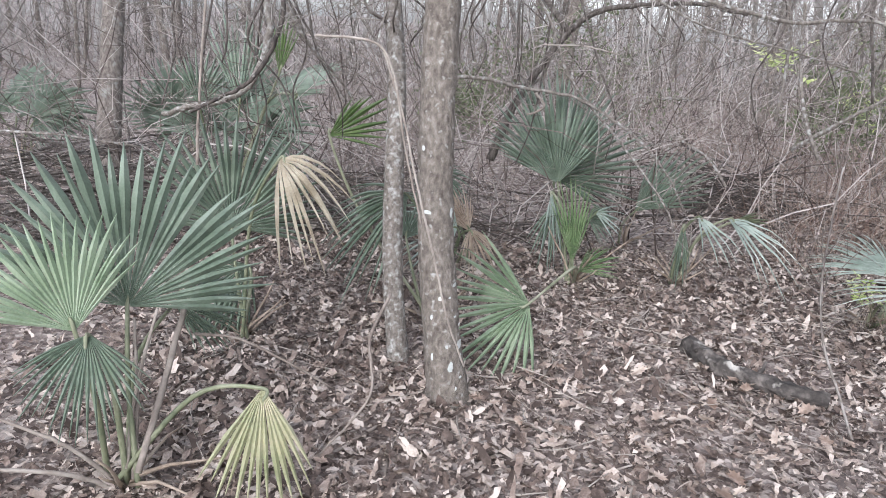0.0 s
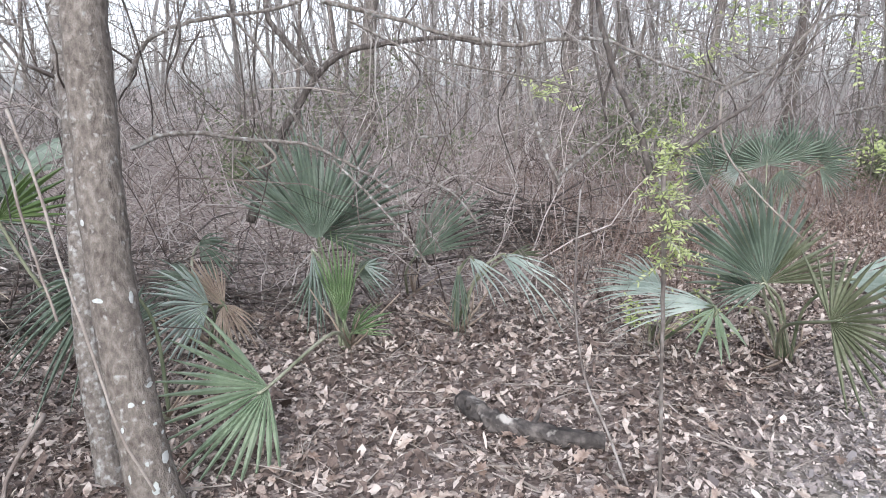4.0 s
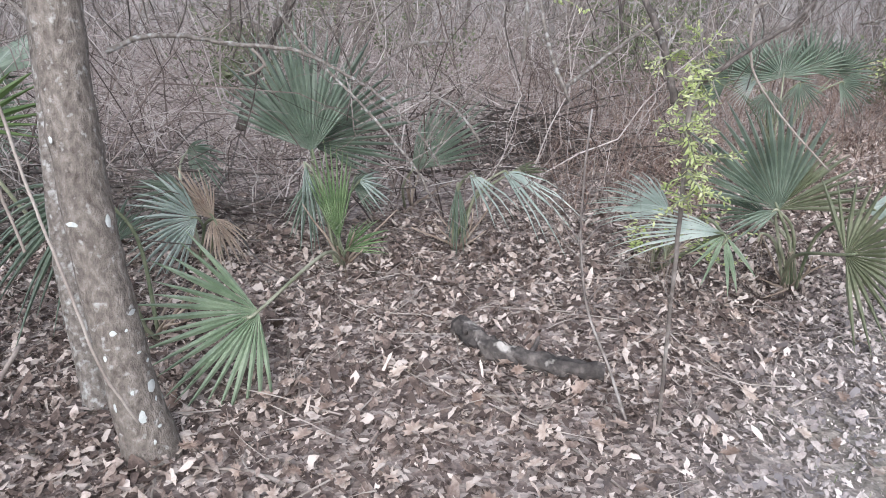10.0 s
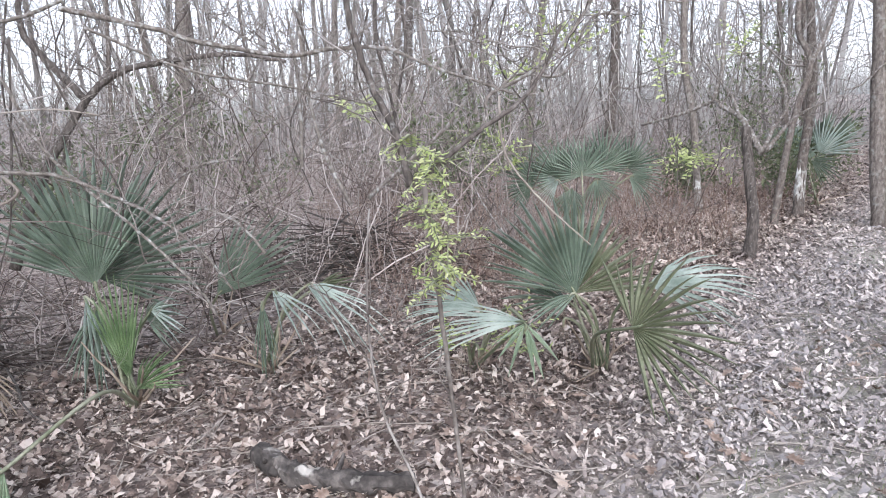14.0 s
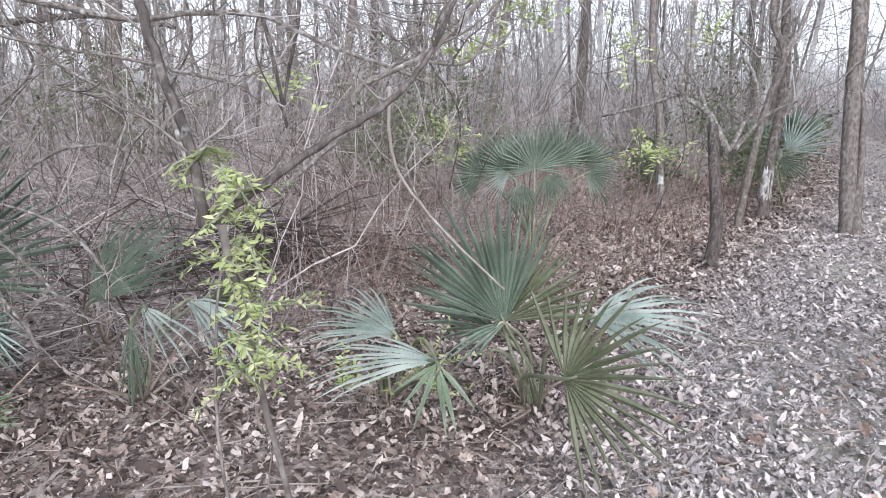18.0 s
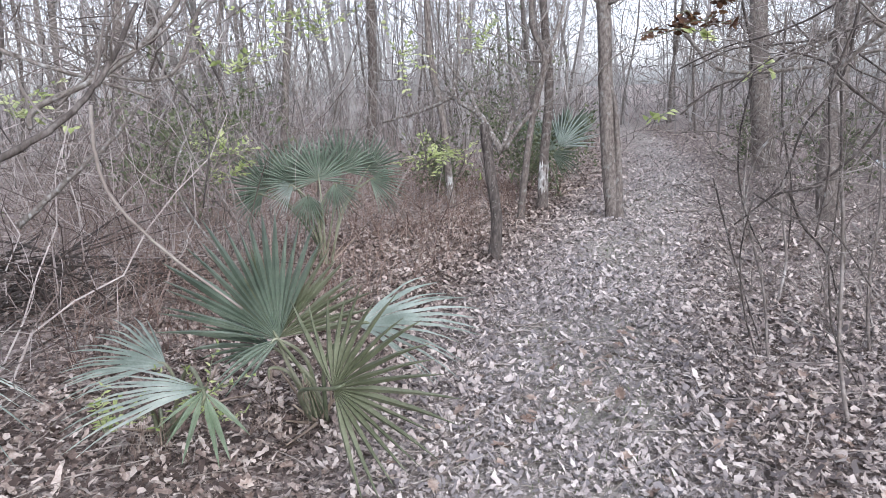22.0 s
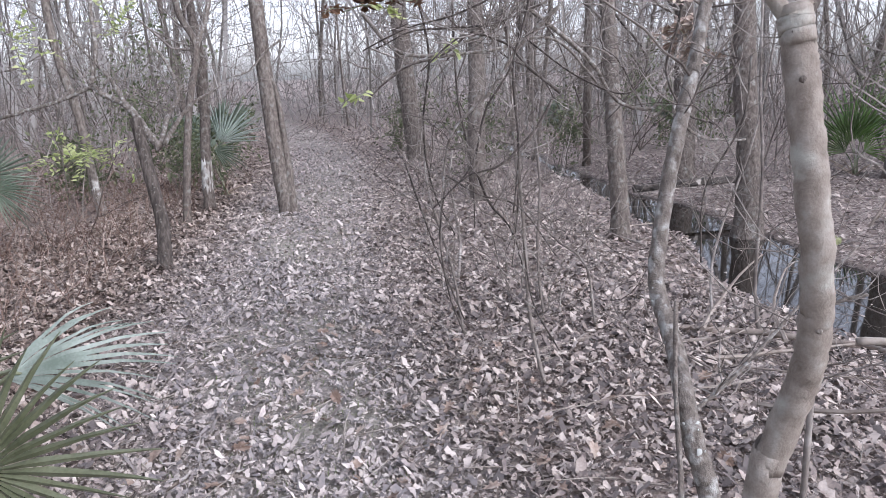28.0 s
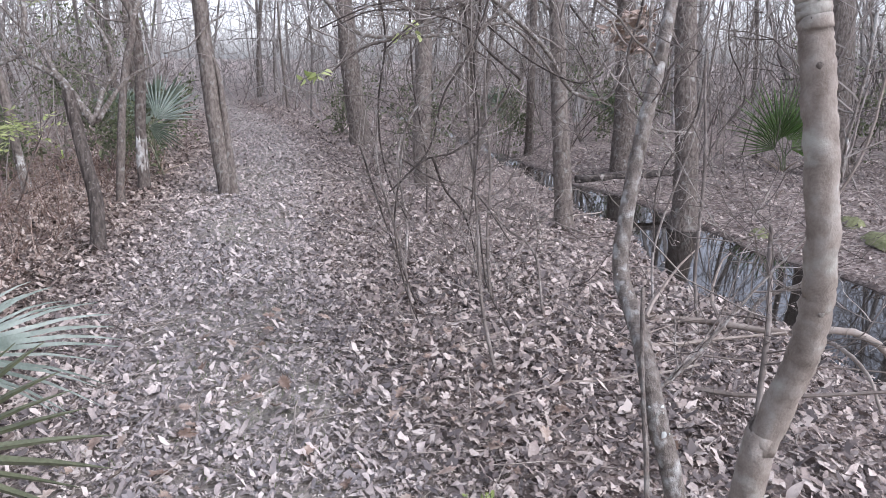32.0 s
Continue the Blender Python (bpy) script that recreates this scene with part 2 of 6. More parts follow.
def ground_material():
    m = bpy.data.materials.new("forest_floor")
    m.use_nodes = True
    nd, ln = m.node_tree.nodes, m.node_tree.links
    bsdf = nd["Principled BSDF"]
    bsdf.inputs["Roughness"].default_value = 0.85
    tc = nd.new("ShaderNodeTexCoord")
    warp = nd.new("ShaderNodeTexNoise")
    warp.inputs["Scale"].default_value = 14
    ln.new(tc.outputs["Object"], warp.inputs["Vector"])
    off = nd.new("ShaderNodeMixRGB")
    off.blend_type, off.inputs[0].default_value = "ADD", 0.06
    ln.new(tc.outputs["Object"], off.inputs[1])
    ln.new(warp.outputs["Color"], off.inputs[2])
    vo = nd.new("ShaderNodeTexVoronoi")
    vo.inputs["Scale"].default_value = 34
    ln.new(off.outputs[0], vo.inputs["Vector"])
    sep = nd.new("ShaderNodeSeparateColor")
    ln.new(vo.outputs["Color"], sep.inputs[0])
    cr = nd.new("ShaderNodeValToRGB")
    cols = [(0.09, 0.066, 0.056), (0.17, 0.13, 0.112), (0.27, 0.22, 0.19), (0.40, 0.345, 0.305)]
    cr.color_ramp.elements.new(0.35)
    cr.color_ramp.elements.new(0.65)
    for i, c in enumerate(cols):
        cr.color_ramp.elements[i].color = (*c, 1)
    ln.new(sep.outputs[0], cr.inputs[0])
    grain = nd.new("ShaderNodeTexNoise")
    grain.inputs["Scale"].default_value, grain.inputs["Detail"].default_value = 55, 4
    ln.new(tc.outputs["Object"], grain.inputs["Vector"])
    gm = nd.new("ShaderNodeMixRGB")
    gm.blend_type, gm.inputs[0].default_value = "OVERLAY", 0.6
    ln.new(cr.outputs[0], gm.inputs[1])
    ln.new(grain.outputs["Fac"], gm.inputs[2])
    # trodden trail: greyer and paler, with thin grass; creek bed: dark mud
    at = nd.new("ShaderNodeAttribute")
    at.attribute_name = "wear"
    ws = nd.new("ShaderNodeSeparateColor")
    ln.new(at.outputs["Color"], ws.inputs[0])
    pn = nd.new("ShaderNodeTexNoise")
    pn.inputs["Scale"].default_value, pn.inputs["Detail"].default_value = 2.2, 5
    ln.new(tc.outputs["Object"], pn.inputs["Vector"])
    pc = nd.new("ShaderNodeValToRGB")
    pc.color_ramp.elements[0].position, pc.color_ramp.elements[0].color = 0.4, (0.35, 0.325, 0.295, 1)
    pc.color_ramp.elements[1].position, pc.color_ramp.elements[1].color = 0.62, (0.35, 0.355, 0.29, 1)
    ln.new(pn.outputs["Fac"], pc.inputs[0])
    tm = nd.new("ShaderNodeMixRGB")
    half = nd.new("ShaderNodeMath")
    half.operation, half.inputs[1].default_value = "MULTIPLY", 0.45
    ln.new(ws.outputs[0], half.inputs[0])
    ln.new(half.outputs[0], tm.inputs[0])
    ln.new(gm.outputs[0], tm.inputs[1])
    ln.new(pc.outputs[0], tm.inputs[2])
    mm = nd.new("ShaderNodeMixRGB")
    ln.new(ws.outputs[1], mm.inputs[0])
    ln.new(tm.outputs[0], mm.inputs[1])
    mm.inputs[2].default_value = (0.035, 0.03, 0.026, 1)
    ln.new(mm.outputs[0], bsdf.inputs["Base Color"])
    bp = nd.new("ShaderNodeBump")
    bp.inputs["Strength"].default_value, bp.inputs["Distance"].default_value = 0.6, 0.012
    ha = nd.new("ShaderNodeMath")
    ha.operation = "ADD"
    ln.new(vo.outputs["Distance"], ha.inputs[0])
    ln.new(grain.outputs["Fac"], ha.inputs[1])
    ln.new(ha.outputs[0], bp.inputs["Height"])
    ln.new(bp.outputs[0], bsdf.inputs["Normal"])
    return m


def water_material():
    m = bpy.data.materials.new("creek_water")
    m.use_nodes = True
    nd, ln = m.node_tree.nodes, m.node_tree.links
    bsdf = nd["Principled BSDF"]
    bsdf.inputs["Base Color"].default_value = (0.012, 0.010, 0.008, 1)
    bsdf.inputs["Roughness"].default_value = 0.03
    bsdf.inputs["Specular IOR Level"].default_value = 1.0
    bsdf.inputs["IOR"].default_value = 1.5
    n = nd.new("ShaderNodeTexNoise")
    n.inputs["Scale"].default_value = 3
    bp = nd.new("ShaderNodeBump")
    bp.inputs["Strength"].default_value, bp.inputs["Distance"].default_value = 0.03, 0.01
    ln.new(n.outputs["Fac"], bp.inputs["Height"])
    ln.new(bp.outputs[0], bsdf.inputs["Normal"])
    return m


# ---- shapes ----
def mesh_from(name, verts, faces, mats):
    me = bpy.data.meshes.new(name)
    me.from_pydata([tuple(v) for v in verts], [], [tuple(f) for f in faces])
    for m in mats if isinstance(mats, (list, tuple)) else [mats]:
        me.materials.append(m)
    return me


def smooth(me):
    me.polygons.foreach_set("use_smooth", [True] * len(me.polygons))
    me.update()
    return me


def part(name, me, parent, label=""):
    ob = new(name, me)
    ob.parent = parent
    return tagged(ob, label)


def curve_points(pts, n):
    """Catmull-Rom through pts, n points for each span."""
    p = np.array(pts, float)
    p = np.vstack([2 * p[0] - p[1], p, 2 * p[-1] - p[-2]])
    out = []
    for i in range(1, len(p) - 2):
        for u in np.linspace(0, 1, n, endpoint=False):
            a, b, c, d = p[i - 1], p[i], p[i + 1], p[i + 2]
            out.append(0.5 * (2 * b + (c - a) * u + (2 * a - 5 * b + 4 * c - d) * u * u + (3 * b - a - 3 * c + d) * u ** 3))
    return np.array(out + [p[-2]])


def tube(path, radii, sides, rng, rough=0.0):
    """Vertices and faces of a tube along a path, uneven by rough."""
    path = np.asarray(path)
    tang = np.gradient(path, axis=0)
    tang /= np.linalg.norm(tang, axis=1)[:, None] + 1e-9
    ref = np.array([0.31, 0.95, 0.05]) if abs(tang[0][2]) > 0.5 else np.array([0.05, 0.1, 0.99])
    u = np.cross(tang, ref)
    u /= np.linalg.norm(u, axis=1)[:, None] + 1e-9
    w = np.cross(tang, u)
    ang = np.linspace(0, 2 * np.pi, sides, endpoint=False)
    rr = np.asarray(radii)[:, None] * (1 + rough * rng.uniform(-1, 1, (len(path), sides)))
    v = path[:, None] + rr[..., None] * (np.cos(ang)[None, :, None] * u[:, None] + np.sin(ang)[None, :, None] * w[:, None])
    n = len(path)
    faces = [(i * sides + j, i * sides + (j + 1) % sides, (i + 1) * sides + (j + 1) % sides, (i + 1) * sides + j)
             for i in range(n - 1) for j in range(sides)]
    faces += [tuple(range(sides))[::-1], tuple(range((n - 1) * sides, n * sides))]
    return v.reshape(-1, 3), faces


def joined(pieces):
    verts, faces, base = [], [], 0
    for v, f in pieces:
        verts.append(np.asarray(v))
        faces += [tuple(i + base for i in q) for q in f]
        base += len(v)
    return np.vstack(verts), faces


def wander(start, way, length, r, rng, steps=6, bend=0.35, rise=0.0):
    """A crooked twig: its path and radii."""
    p, d = np.array(start, float), np.array(way, float)
    d /= np.linalg.norm(d)
    path = [p.copy()]
    for _ in range(steps):
        d = d + rng.normal(0, bend, 3) + np.array([0, 0, rise])
        d /= np.linalg.norm(d)
        p = p + d * length / steps
        path.append(p.copy())
    return np.array(path), np.linspace(r, r * 0.35, steps + 1)


# ---- ground, trail and creek ----
TRAIL = np.array([(-3.0, -2.4), (0.6, 0.2), (2.9, 1.9), (5.2, 3.4), (8.5, 5.0), (12.4, 6.9), (18.0, 10.6), (26.0, 17.0), (40.0, 30.0)])
CREEK = np.array([(-4.0, -4.6), (3.4, -2.7), (5.15, -1.35), (6.3, -0.42), (7.3, 0.08), (8.5, 0.58), (9.7, 1.15), (12.5, 2.6), (18.0, 5.4), (27.0, 11.0), (50.0, 30.0)])
WATER_Z = -0.19


def line_distance(x, y, line):
    best = np.full(np.shape(x), 1e9)
    for a, b in zip(line[:-1], line[1:]):
        d = b - a
        s = np.clip(((x - a[0]) * d[0] + (y - a[1]) * d[1]) / (d @ d), 0, 1)
        best = np.minimum(best, np.hypot(x - a[0] - s * d[0], y - a[1] - s * d[1]))
    return best


def height(x, y):
    x, y = np.asarray(x, float), np.asarray(y, float)
    z = 0.025 * np.sin(1.3 * x + 0.7 * y) * np.cos(0.9 * y - 0.4 * x) + 0.012 * np.sin(4.1 * x + 1.0) * np.sin(3.7 * y)
    c = line_distance(x, y, CREEK) + 0.06 * np.sin(2.3 * x) + 0.05 * np.sin(5.1 * y + x) + 0.08 * np.clip(x - 7.0, 0, 6)
    s = np.clip((0.68 - c) / 0.22, 0, 1)
    b = np.clip((1.9 - c) / 1.3, 0, 1)
    return z * (1 - b) - 0.16 * b * b * (3 - 2 * b) - 0.16 * s * s * (3 - 2 * s)


def ground():
    fine = np.arange(-6.5, 19.0, 0.11)
    grow = np.cumsum(0.16 * 1.16 ** np.arange(0, 52))
    axis = np.concatenate([-6.5 - grow[::-1], fine, 19.0 + grow])
    finey = np.arange(-5.0, 17.0, 0.11)
    axisy = np.concatenate([-5.0 - grow[::-1], finey, 17.0 + grow])
    gx, gy = np.meshgrid(axis, axisy)
    gz = height(gx, gy)
    v = np.stack([gx, gy, gz], -1).reshape(-1, 3)
    nx, ny = len(axis), len(axisy)
    i = (np.arange(ny - 1)[:, None] * nx + np.arange(nx - 1)).ravel()
    quads = np.stack([i, i + 1, i + nx + 1, i + nx], 1)
    me = bpy.data.meshes.new("ground")
    me.from_pydata(v.tolist(), [], quads.tolist())
    me.materials.append(ground_material())
    wear = np.clip((1.0 - line_distance(gx, gy, TRAIL)) / 0.8, 0, 1) ** 1.0
    mud = np.clip((-0.165 - gz) / 0.03, 0, 1)
    att = me.color_attributes.new("wear", "FLOAT_COLOR", "POINT")
    att.data.foreach_set("color", np.stack([wear, mud, 0 * mud, 0 * mud + 1], -1).reshape(-1).astype(np.float32))
    return tagged(new("ground", smooth(me)), "forest floor of brown fallen leaves with a worn trail", "ground", kind="structure")


floor = ground()


def creek_water():
    c = curve_points([(*p, WATER_Z) for p in CREEK], 6)
    t = np.gradient(c, axis=0)
    side = np.stack([-t[:, 1], t[:, 0], 0 * t[:, 0]], 1)
    side /= np.linalg.norm(side, axis=1)[:, None]
    v = np.vstack([c - side * 0.85, c + side * 0.85])
    n = len(c)
    me = mesh_from("water", v, [(i, i + 1, n + i + 1, n + i) for i in range(n - 1)], water_material())
    tagged(new("water", me), "still dark creek water reflecting pale sky", "water", kind="structure")


creek_water()


# ---- trees and branches ----
def grow_twigs(path, radii, rng, number, length, sides=4, lo=0.35, rise=0.08, thin=1.0):
    """Side limbs from the upper part of a path, and the finer twigs on them: two lists of pieces."""
    limbs, twigs = [], []
    n = len(path)
    for _ in range(number):
        i = int(rng.uniform(lo, 0.98) * (n - 1))
        a = rng.uniform(0, 2 * np.pi)
        way = np.array([np.cos(a), np.sin(a), rng.uniform(0.0, 1.1)])
        r = min(radii[i] * rng.uniform(0.12, 0.34) * thin, 0.02)
        ln = length * rng.uniform(0.4, 1.3)
        p, rr = wander(path[i], way, ln, max(r, 0.0025), rng, 9, 0.22, rise)
        limbs.append(tube(p, rr, sides, rng))
        for _ in range(5):
            j = rng.integers(2, 9)
            b = rng.uniform(0, 2 * np.pi)
            q, qr = wander(p[j], (np.cos(b), np.sin(b), rng.uniform(-0.3, 0.9)), ln * rng.uniform(0.2, 0.6), max(rr[j] * 0.5, 0.0016), rng, 6, 0.3, rise)
            twigs.append(tube(q, qr, 3, rng))
            if rng.random() < 0.6:
                c = rng.uniform(0, 2 * np.pi)
                q, qr = wander(q[3], (np.cos(c), np.sin(c), rng.uniform(-0.4, 0.8)), ln * rng.uniform(0.12, 0.3), max(qr[3] * 0.6, 0.0012), rng, 4, 0.3, rise)
                twigs.append(tube(q, qr, 3, rng))
    return limbs, twigs


count = [0]


def tree(label, pts, r0, r1, lichen=(), mat=None, twigs=8, reach=1.2, lo=0.5, whole=False, flare=0.35, knots=(), top=1.6, sleeve=None, forks=()):
    count[0] += 1
    rng = np.random.default_rng(100 + count[0])
    pts = [tuple(p) for p in pts]
    x, y, z0 = pts[0]
    if z0 < 0.3:
        pts[0] = (x, y, float(height(x, y)) - 0.05)
    else:
        lean = np.clip((np.array(pts[0]) - np.array(pts[1])) / max(pts[1][2] - z0, 0.05) * z0 * 0.8, -0.3, 0.3)
        x, y = x + float(lean[0]), y + float(lean[1])
        pts.insert(0, (x, y, float(height(x, y)) - 0.05))
    root = tagged(new("tree"), label, "tree", "trees of the wood")
    root.location = (x, y, float(height(x, y)))
    end = np.array(pts[-1]) + (np.array(pts[-1]) - np.array(pts[-2])) / np.linalg.norm(np.array(pts[-1]) - np.array(pts[-2])) * max(top, 0.02)
    path = curve_points(pts + [tuple(end)], 7)
    path[1:] += rng.normal(0, r0 * 0.025, path[1:].shape)
    s = np.concatenate([[0], np.cumsum(np.linalg.norm(np.diff(path, axis=0), axis=1))])
    rad = r0 + (r1 - r0) * np.clip(s / s[-1] * 1.2, 0, 1) + r0 * flare * np.exp(-s / (1.6 * r0))
    mat = mat or BARK
    local = path - np.array(root.location)
    v, f = tube(local, rad, 12, rng, 0.05)
    part("trunk", smooth(mesh_from("trunk", v, f, mat)), root)
    limbs, fine = grow_twigs(local, rad, rng, twigs, reach, lo=lo)
    if whole:
        crown = part("crown", smooth(mesh_from("crown", *joined(limbs + fine), TWIG)), root, "bare grey branches")
        crown["kind"] = "stuff"
    elif limbs:
        for piece in limbs:
            part("limb", smooth(mesh_from("limb", *piece, TWIG)), root)
        part("twig_tangle", mesh_from("twig_tangle", *joined(fine), TWIG), root, "fine bare twigs")["kind"] = "stuff"
    if sleeve:
        i, j = (int(q * (len(local) - 1)) for q in sleeve)
        j = max(j, i + 6)
        ragged = np.array([0.96] + [1.03] * (j - i - 2) + [0.96])
        part("bark_patch", smooth(mesh_from("bark_patch", *tube(local[i:j], rad[i:j] * ragged, 10, rng, 0.04), WHITE_BARK)), root, "white lichen-covered bark")
    for way, f0, f1, bark, words in forks:
        p = curve_points(way, 6) - np.array(root.location)
        part("limb", smooth(mesh_from("limb", *tube(p, np.linspace(f0, f1, len(p)), 10, rng, 0.05), bark)), root, words)
    for k in knots:
        i = int(k * (len(local) - 1))
        a = math.atan2(0.9 - y, 1.2 - x) + rng.normal(0, 0.35)
        out = np.array([np.cos(a), np.sin(a), 0.15])
        kp = np.array([local[i] + out * rad[i] * q for q in (0.75, 0.98, 1.03, 1.05)])
        part("knot", smooth(mesh_from("knot", *tube(kp, rad[i] * np.array([0.26, 0.22, 0.16, 0.06]), 8, rng, 0.2), BARK)), root, "dark branch scar")
    if lichen:
        for k in range(17):
            i = int((lichen[0] + (lichen[1] - lichen[0]) * rng.random() ** 1.3) * (len(local) - 1))
            a = math.atan2(0.4 - y, 0.8 - x) + rng.uniform(-1.0, 1.0)
            c = local[i] + np.array([np.cos(a), np.sin(a), 0]) * rad[i] * 0.99
            out = np.array([np.cos(a), np.sin(a), 0])
            sd = np.array([-np.sin(a), np.cos(a), 0])
            w, h = r0 * (0.07 + 0.2 * rng.random() ** 2), r0 * (0.08 + 0.26 * rng.random() ** 2)
            vv = [c + out * 0.006] + [c + sd * w * np.cos(q) * rng.uniform(0.8, 1.2) + np.array([0, 0, h]) * np.sin(q) * rng.uniform(0.8, 1.2) + out * (0.003 - (w * np.cos(q)) ** 2 / (2 * rad[i])) for q in np.linspace(0, 2 * np.pi, 9)[:-1]]
            part("lichen_patch", smooth(mesh_from("lichen_patch", vv, [(0, 1 + q, 1 + (q + 1) % 8) for q in range(8)], LICHEN)), root, "white lichen patch")
    return root


def woody(name, label, category, pts, r0, r1, mat, rng, twigs=0, reach=0.5, sides=8, group=""):
    root = tagged(new(name), label, category, group)
    base = np.array(pts[0])
    root.location = tuple(base)
    path = curve_points(pts, 7) - base
    path[1:] += rng.normal(0, min(r0, 0.02) * 0.13, path[1:].shape)
    rad = np.linspace(r0, r1, len(path))
    v, f = tube(path, rad, sides, rng, 0.07)
    part("stem", smooth(mesh_from("stem", v, f, mat)), root)
    if twigs:
        limbs, fine = grow_twigs(path, np.maximum(rad, 0.008), rng, twigs, reach, 4, 0.15)
        for piece in limbs:
            part("side_twig", mesh_from("side_twig", *piece, TWIG), root)
        part("twig_tangle", mesh_from("twig_tangle", *joined(fine), TWIG), root, "fine bare twigs")["kind"] = "stuff"
    return root


def sapling(label, pts, r0, r1, twigs=7, reach=0.7):
    count[0] += 1
    pts = [tuple(p) for p in pts]
    pts[0] = (pts[0][0], pts[0][1], float(height(pts[0][0], pts[0][1])) - 0.02)
    return woody("sapling", label, "sapling", pts, r0, r1, TWIG, np.random.default_rng(count[0]), twigs, reach, group="saplings")


def dark_branch(label, pts, r0, r1):
    count[0] += 1
    return woody("branch", label, "branch", pts, r0, r1, BARK_DARK, np.random.default_rng(count[0]), 7, 0.42, group="bare branches")


def branch(label, pts, r0, r1):
    count[0] += 1
    return woody("branch", label, "branch", pts, r0, r1, BARK_MOTTLED, np.random.default_rng(count[0]), 8, 0.6, group="bare branches")


def vine(label, pts, r0, r1):
    count[0] += 1
    return woody("vine", label, "vine", pts, r0, r1, STICK, np.random.default_rng(count[0]), 0, group="vines")


def dark_vine(label, pts, r0, r1):
    count[0] += 1
    return woody("vine", label, "vine", pts, r0, r1, BARK_DARK, np.random.default_rng(count[0]), 3, 0.3, group="vines")


def stick(label, pts, r0, r1):
    count[0] += 1
    pts = [(p[0], p[1], max(p[2], float(height(p[0], p[1])) + r0 * 0.7)) for p in pts]
    return woody("stick", label, "stick", pts, r0, r1, STICK, np.random.default_rng(count[0]), 1, 0.15, group="fallen sticks")


def log(label, pts, r0, r1):
    count[0] += 1
    pts = [(p[0], p[1], max(p[2], float(height(p[0], p[1])) + r0 * 0.9)) for p in pts]
    rng = np.random.default_rng(count[0])
    root = tagged(new("log"), label, "log")
    root.location = pts[0]
    path = curve_points(pts, 8) - np.array(pts[0])
    v, f = tube(path, np.linspace(r0, r1, len(path)) * rng.uniform(0.88, 1.1, len(path)), 12, rng, 0.22)
    part("wood", mesh_from("wood", v, f, CHAR), root)
    for _ in range(3):
        i = rng.integers(2, len(path) - 2)
        p, r = wander(path[i], (rng.normal(), rng.normal(), 0.5), 0.12, r0 * 0.35, rng, 3, 0.2)
        part("knot", smooth(mesh_from("knot", *tube(p, r, 6, rng, 0.1), CHAR)), root, "broken knot stub")
    return root


# ---- palmettos ----
def fan(hub, tip, face, spread, n, droop, rng, edge=0.4, skew=0.0, split=0.5, slim=0.95):
    """A pleated fan leaf: n folded segments that part from one another towards their tips."""
    hub, tip, face = (np.array(q, float) for q in (hub, tip, face))
    ax = tip - hub
    radius = np.linalg.norm(ax)
    ax /= radius
    radius *= 1.1
    nor = face - ax * (face @ ax)
    nor /= np.linalg.norm(nor) + 1e-9
    sd = np.cross(ax, nor)
    step = radians(spread) / n
    pieces = []
    for i in range(n):
        a = (i + 0.5 - n / 2) * step + rng.normal(0, step * 0.14)
        ln = radius * (1 - edge * (abs(a) / (radians(spread) / 2 + 0.01)) ** 2 + skew * a / (radians(spread) / 2)) * rng.uniform(0.88, 1.06)
        way = np.cos(a) * ax + np.sin(a) * sd
        across = -np.sin(a) * ax + np.cos(a) * sd
        cut = split * rng.uniform(0.85, 1.15)
        hang = droop * rng.uniform(0.7, 1.4)
        twist = rng.normal(0, 0.25)
        rows = []
        for fr in (0.02, 0.25, cut, 0.68, 0.85, 1.0):
            full = ln * fr * np.tan(step / 2) * (0.97 + (slim - 0.97) * min(fr / cut, 1))
            w = full if fr <= cut + 1e-6 else slim * ln * cut * np.tan(step / 2) * (1 - (fr - cut) / (1 - cut)) ** 0.65
            w = max(w, 0.0008)
            c = hub + way * ln * fr + nor * (0.12 * ln * fr * (1 - np.cos(a)) + 0.05 * radius * np.sin(fr * 3))
            c = c - np.array([0, 0, 1]) * hang * ln * fr ** 2.2 - nor * 0.05 * ln * fr ** 3
            fold = nor * w * 1.5
            tw = across * np.cos(twist * fr) + nor * np.sin(twist * fr)
            rows.append((c - tw * w - fold * 0.5, c + fold * 0.5, c + tw * w - fold * 0.5))
        v = np.array(rows).reshape(-1, 3)
        f = [(3 * k + j, 3 * k + j + 1, 3 * k + j + 4, 3 * k + j + 3) for k in range(5) for j in range(2)]
        pieces.append((v, f))
    return joined(pieces)


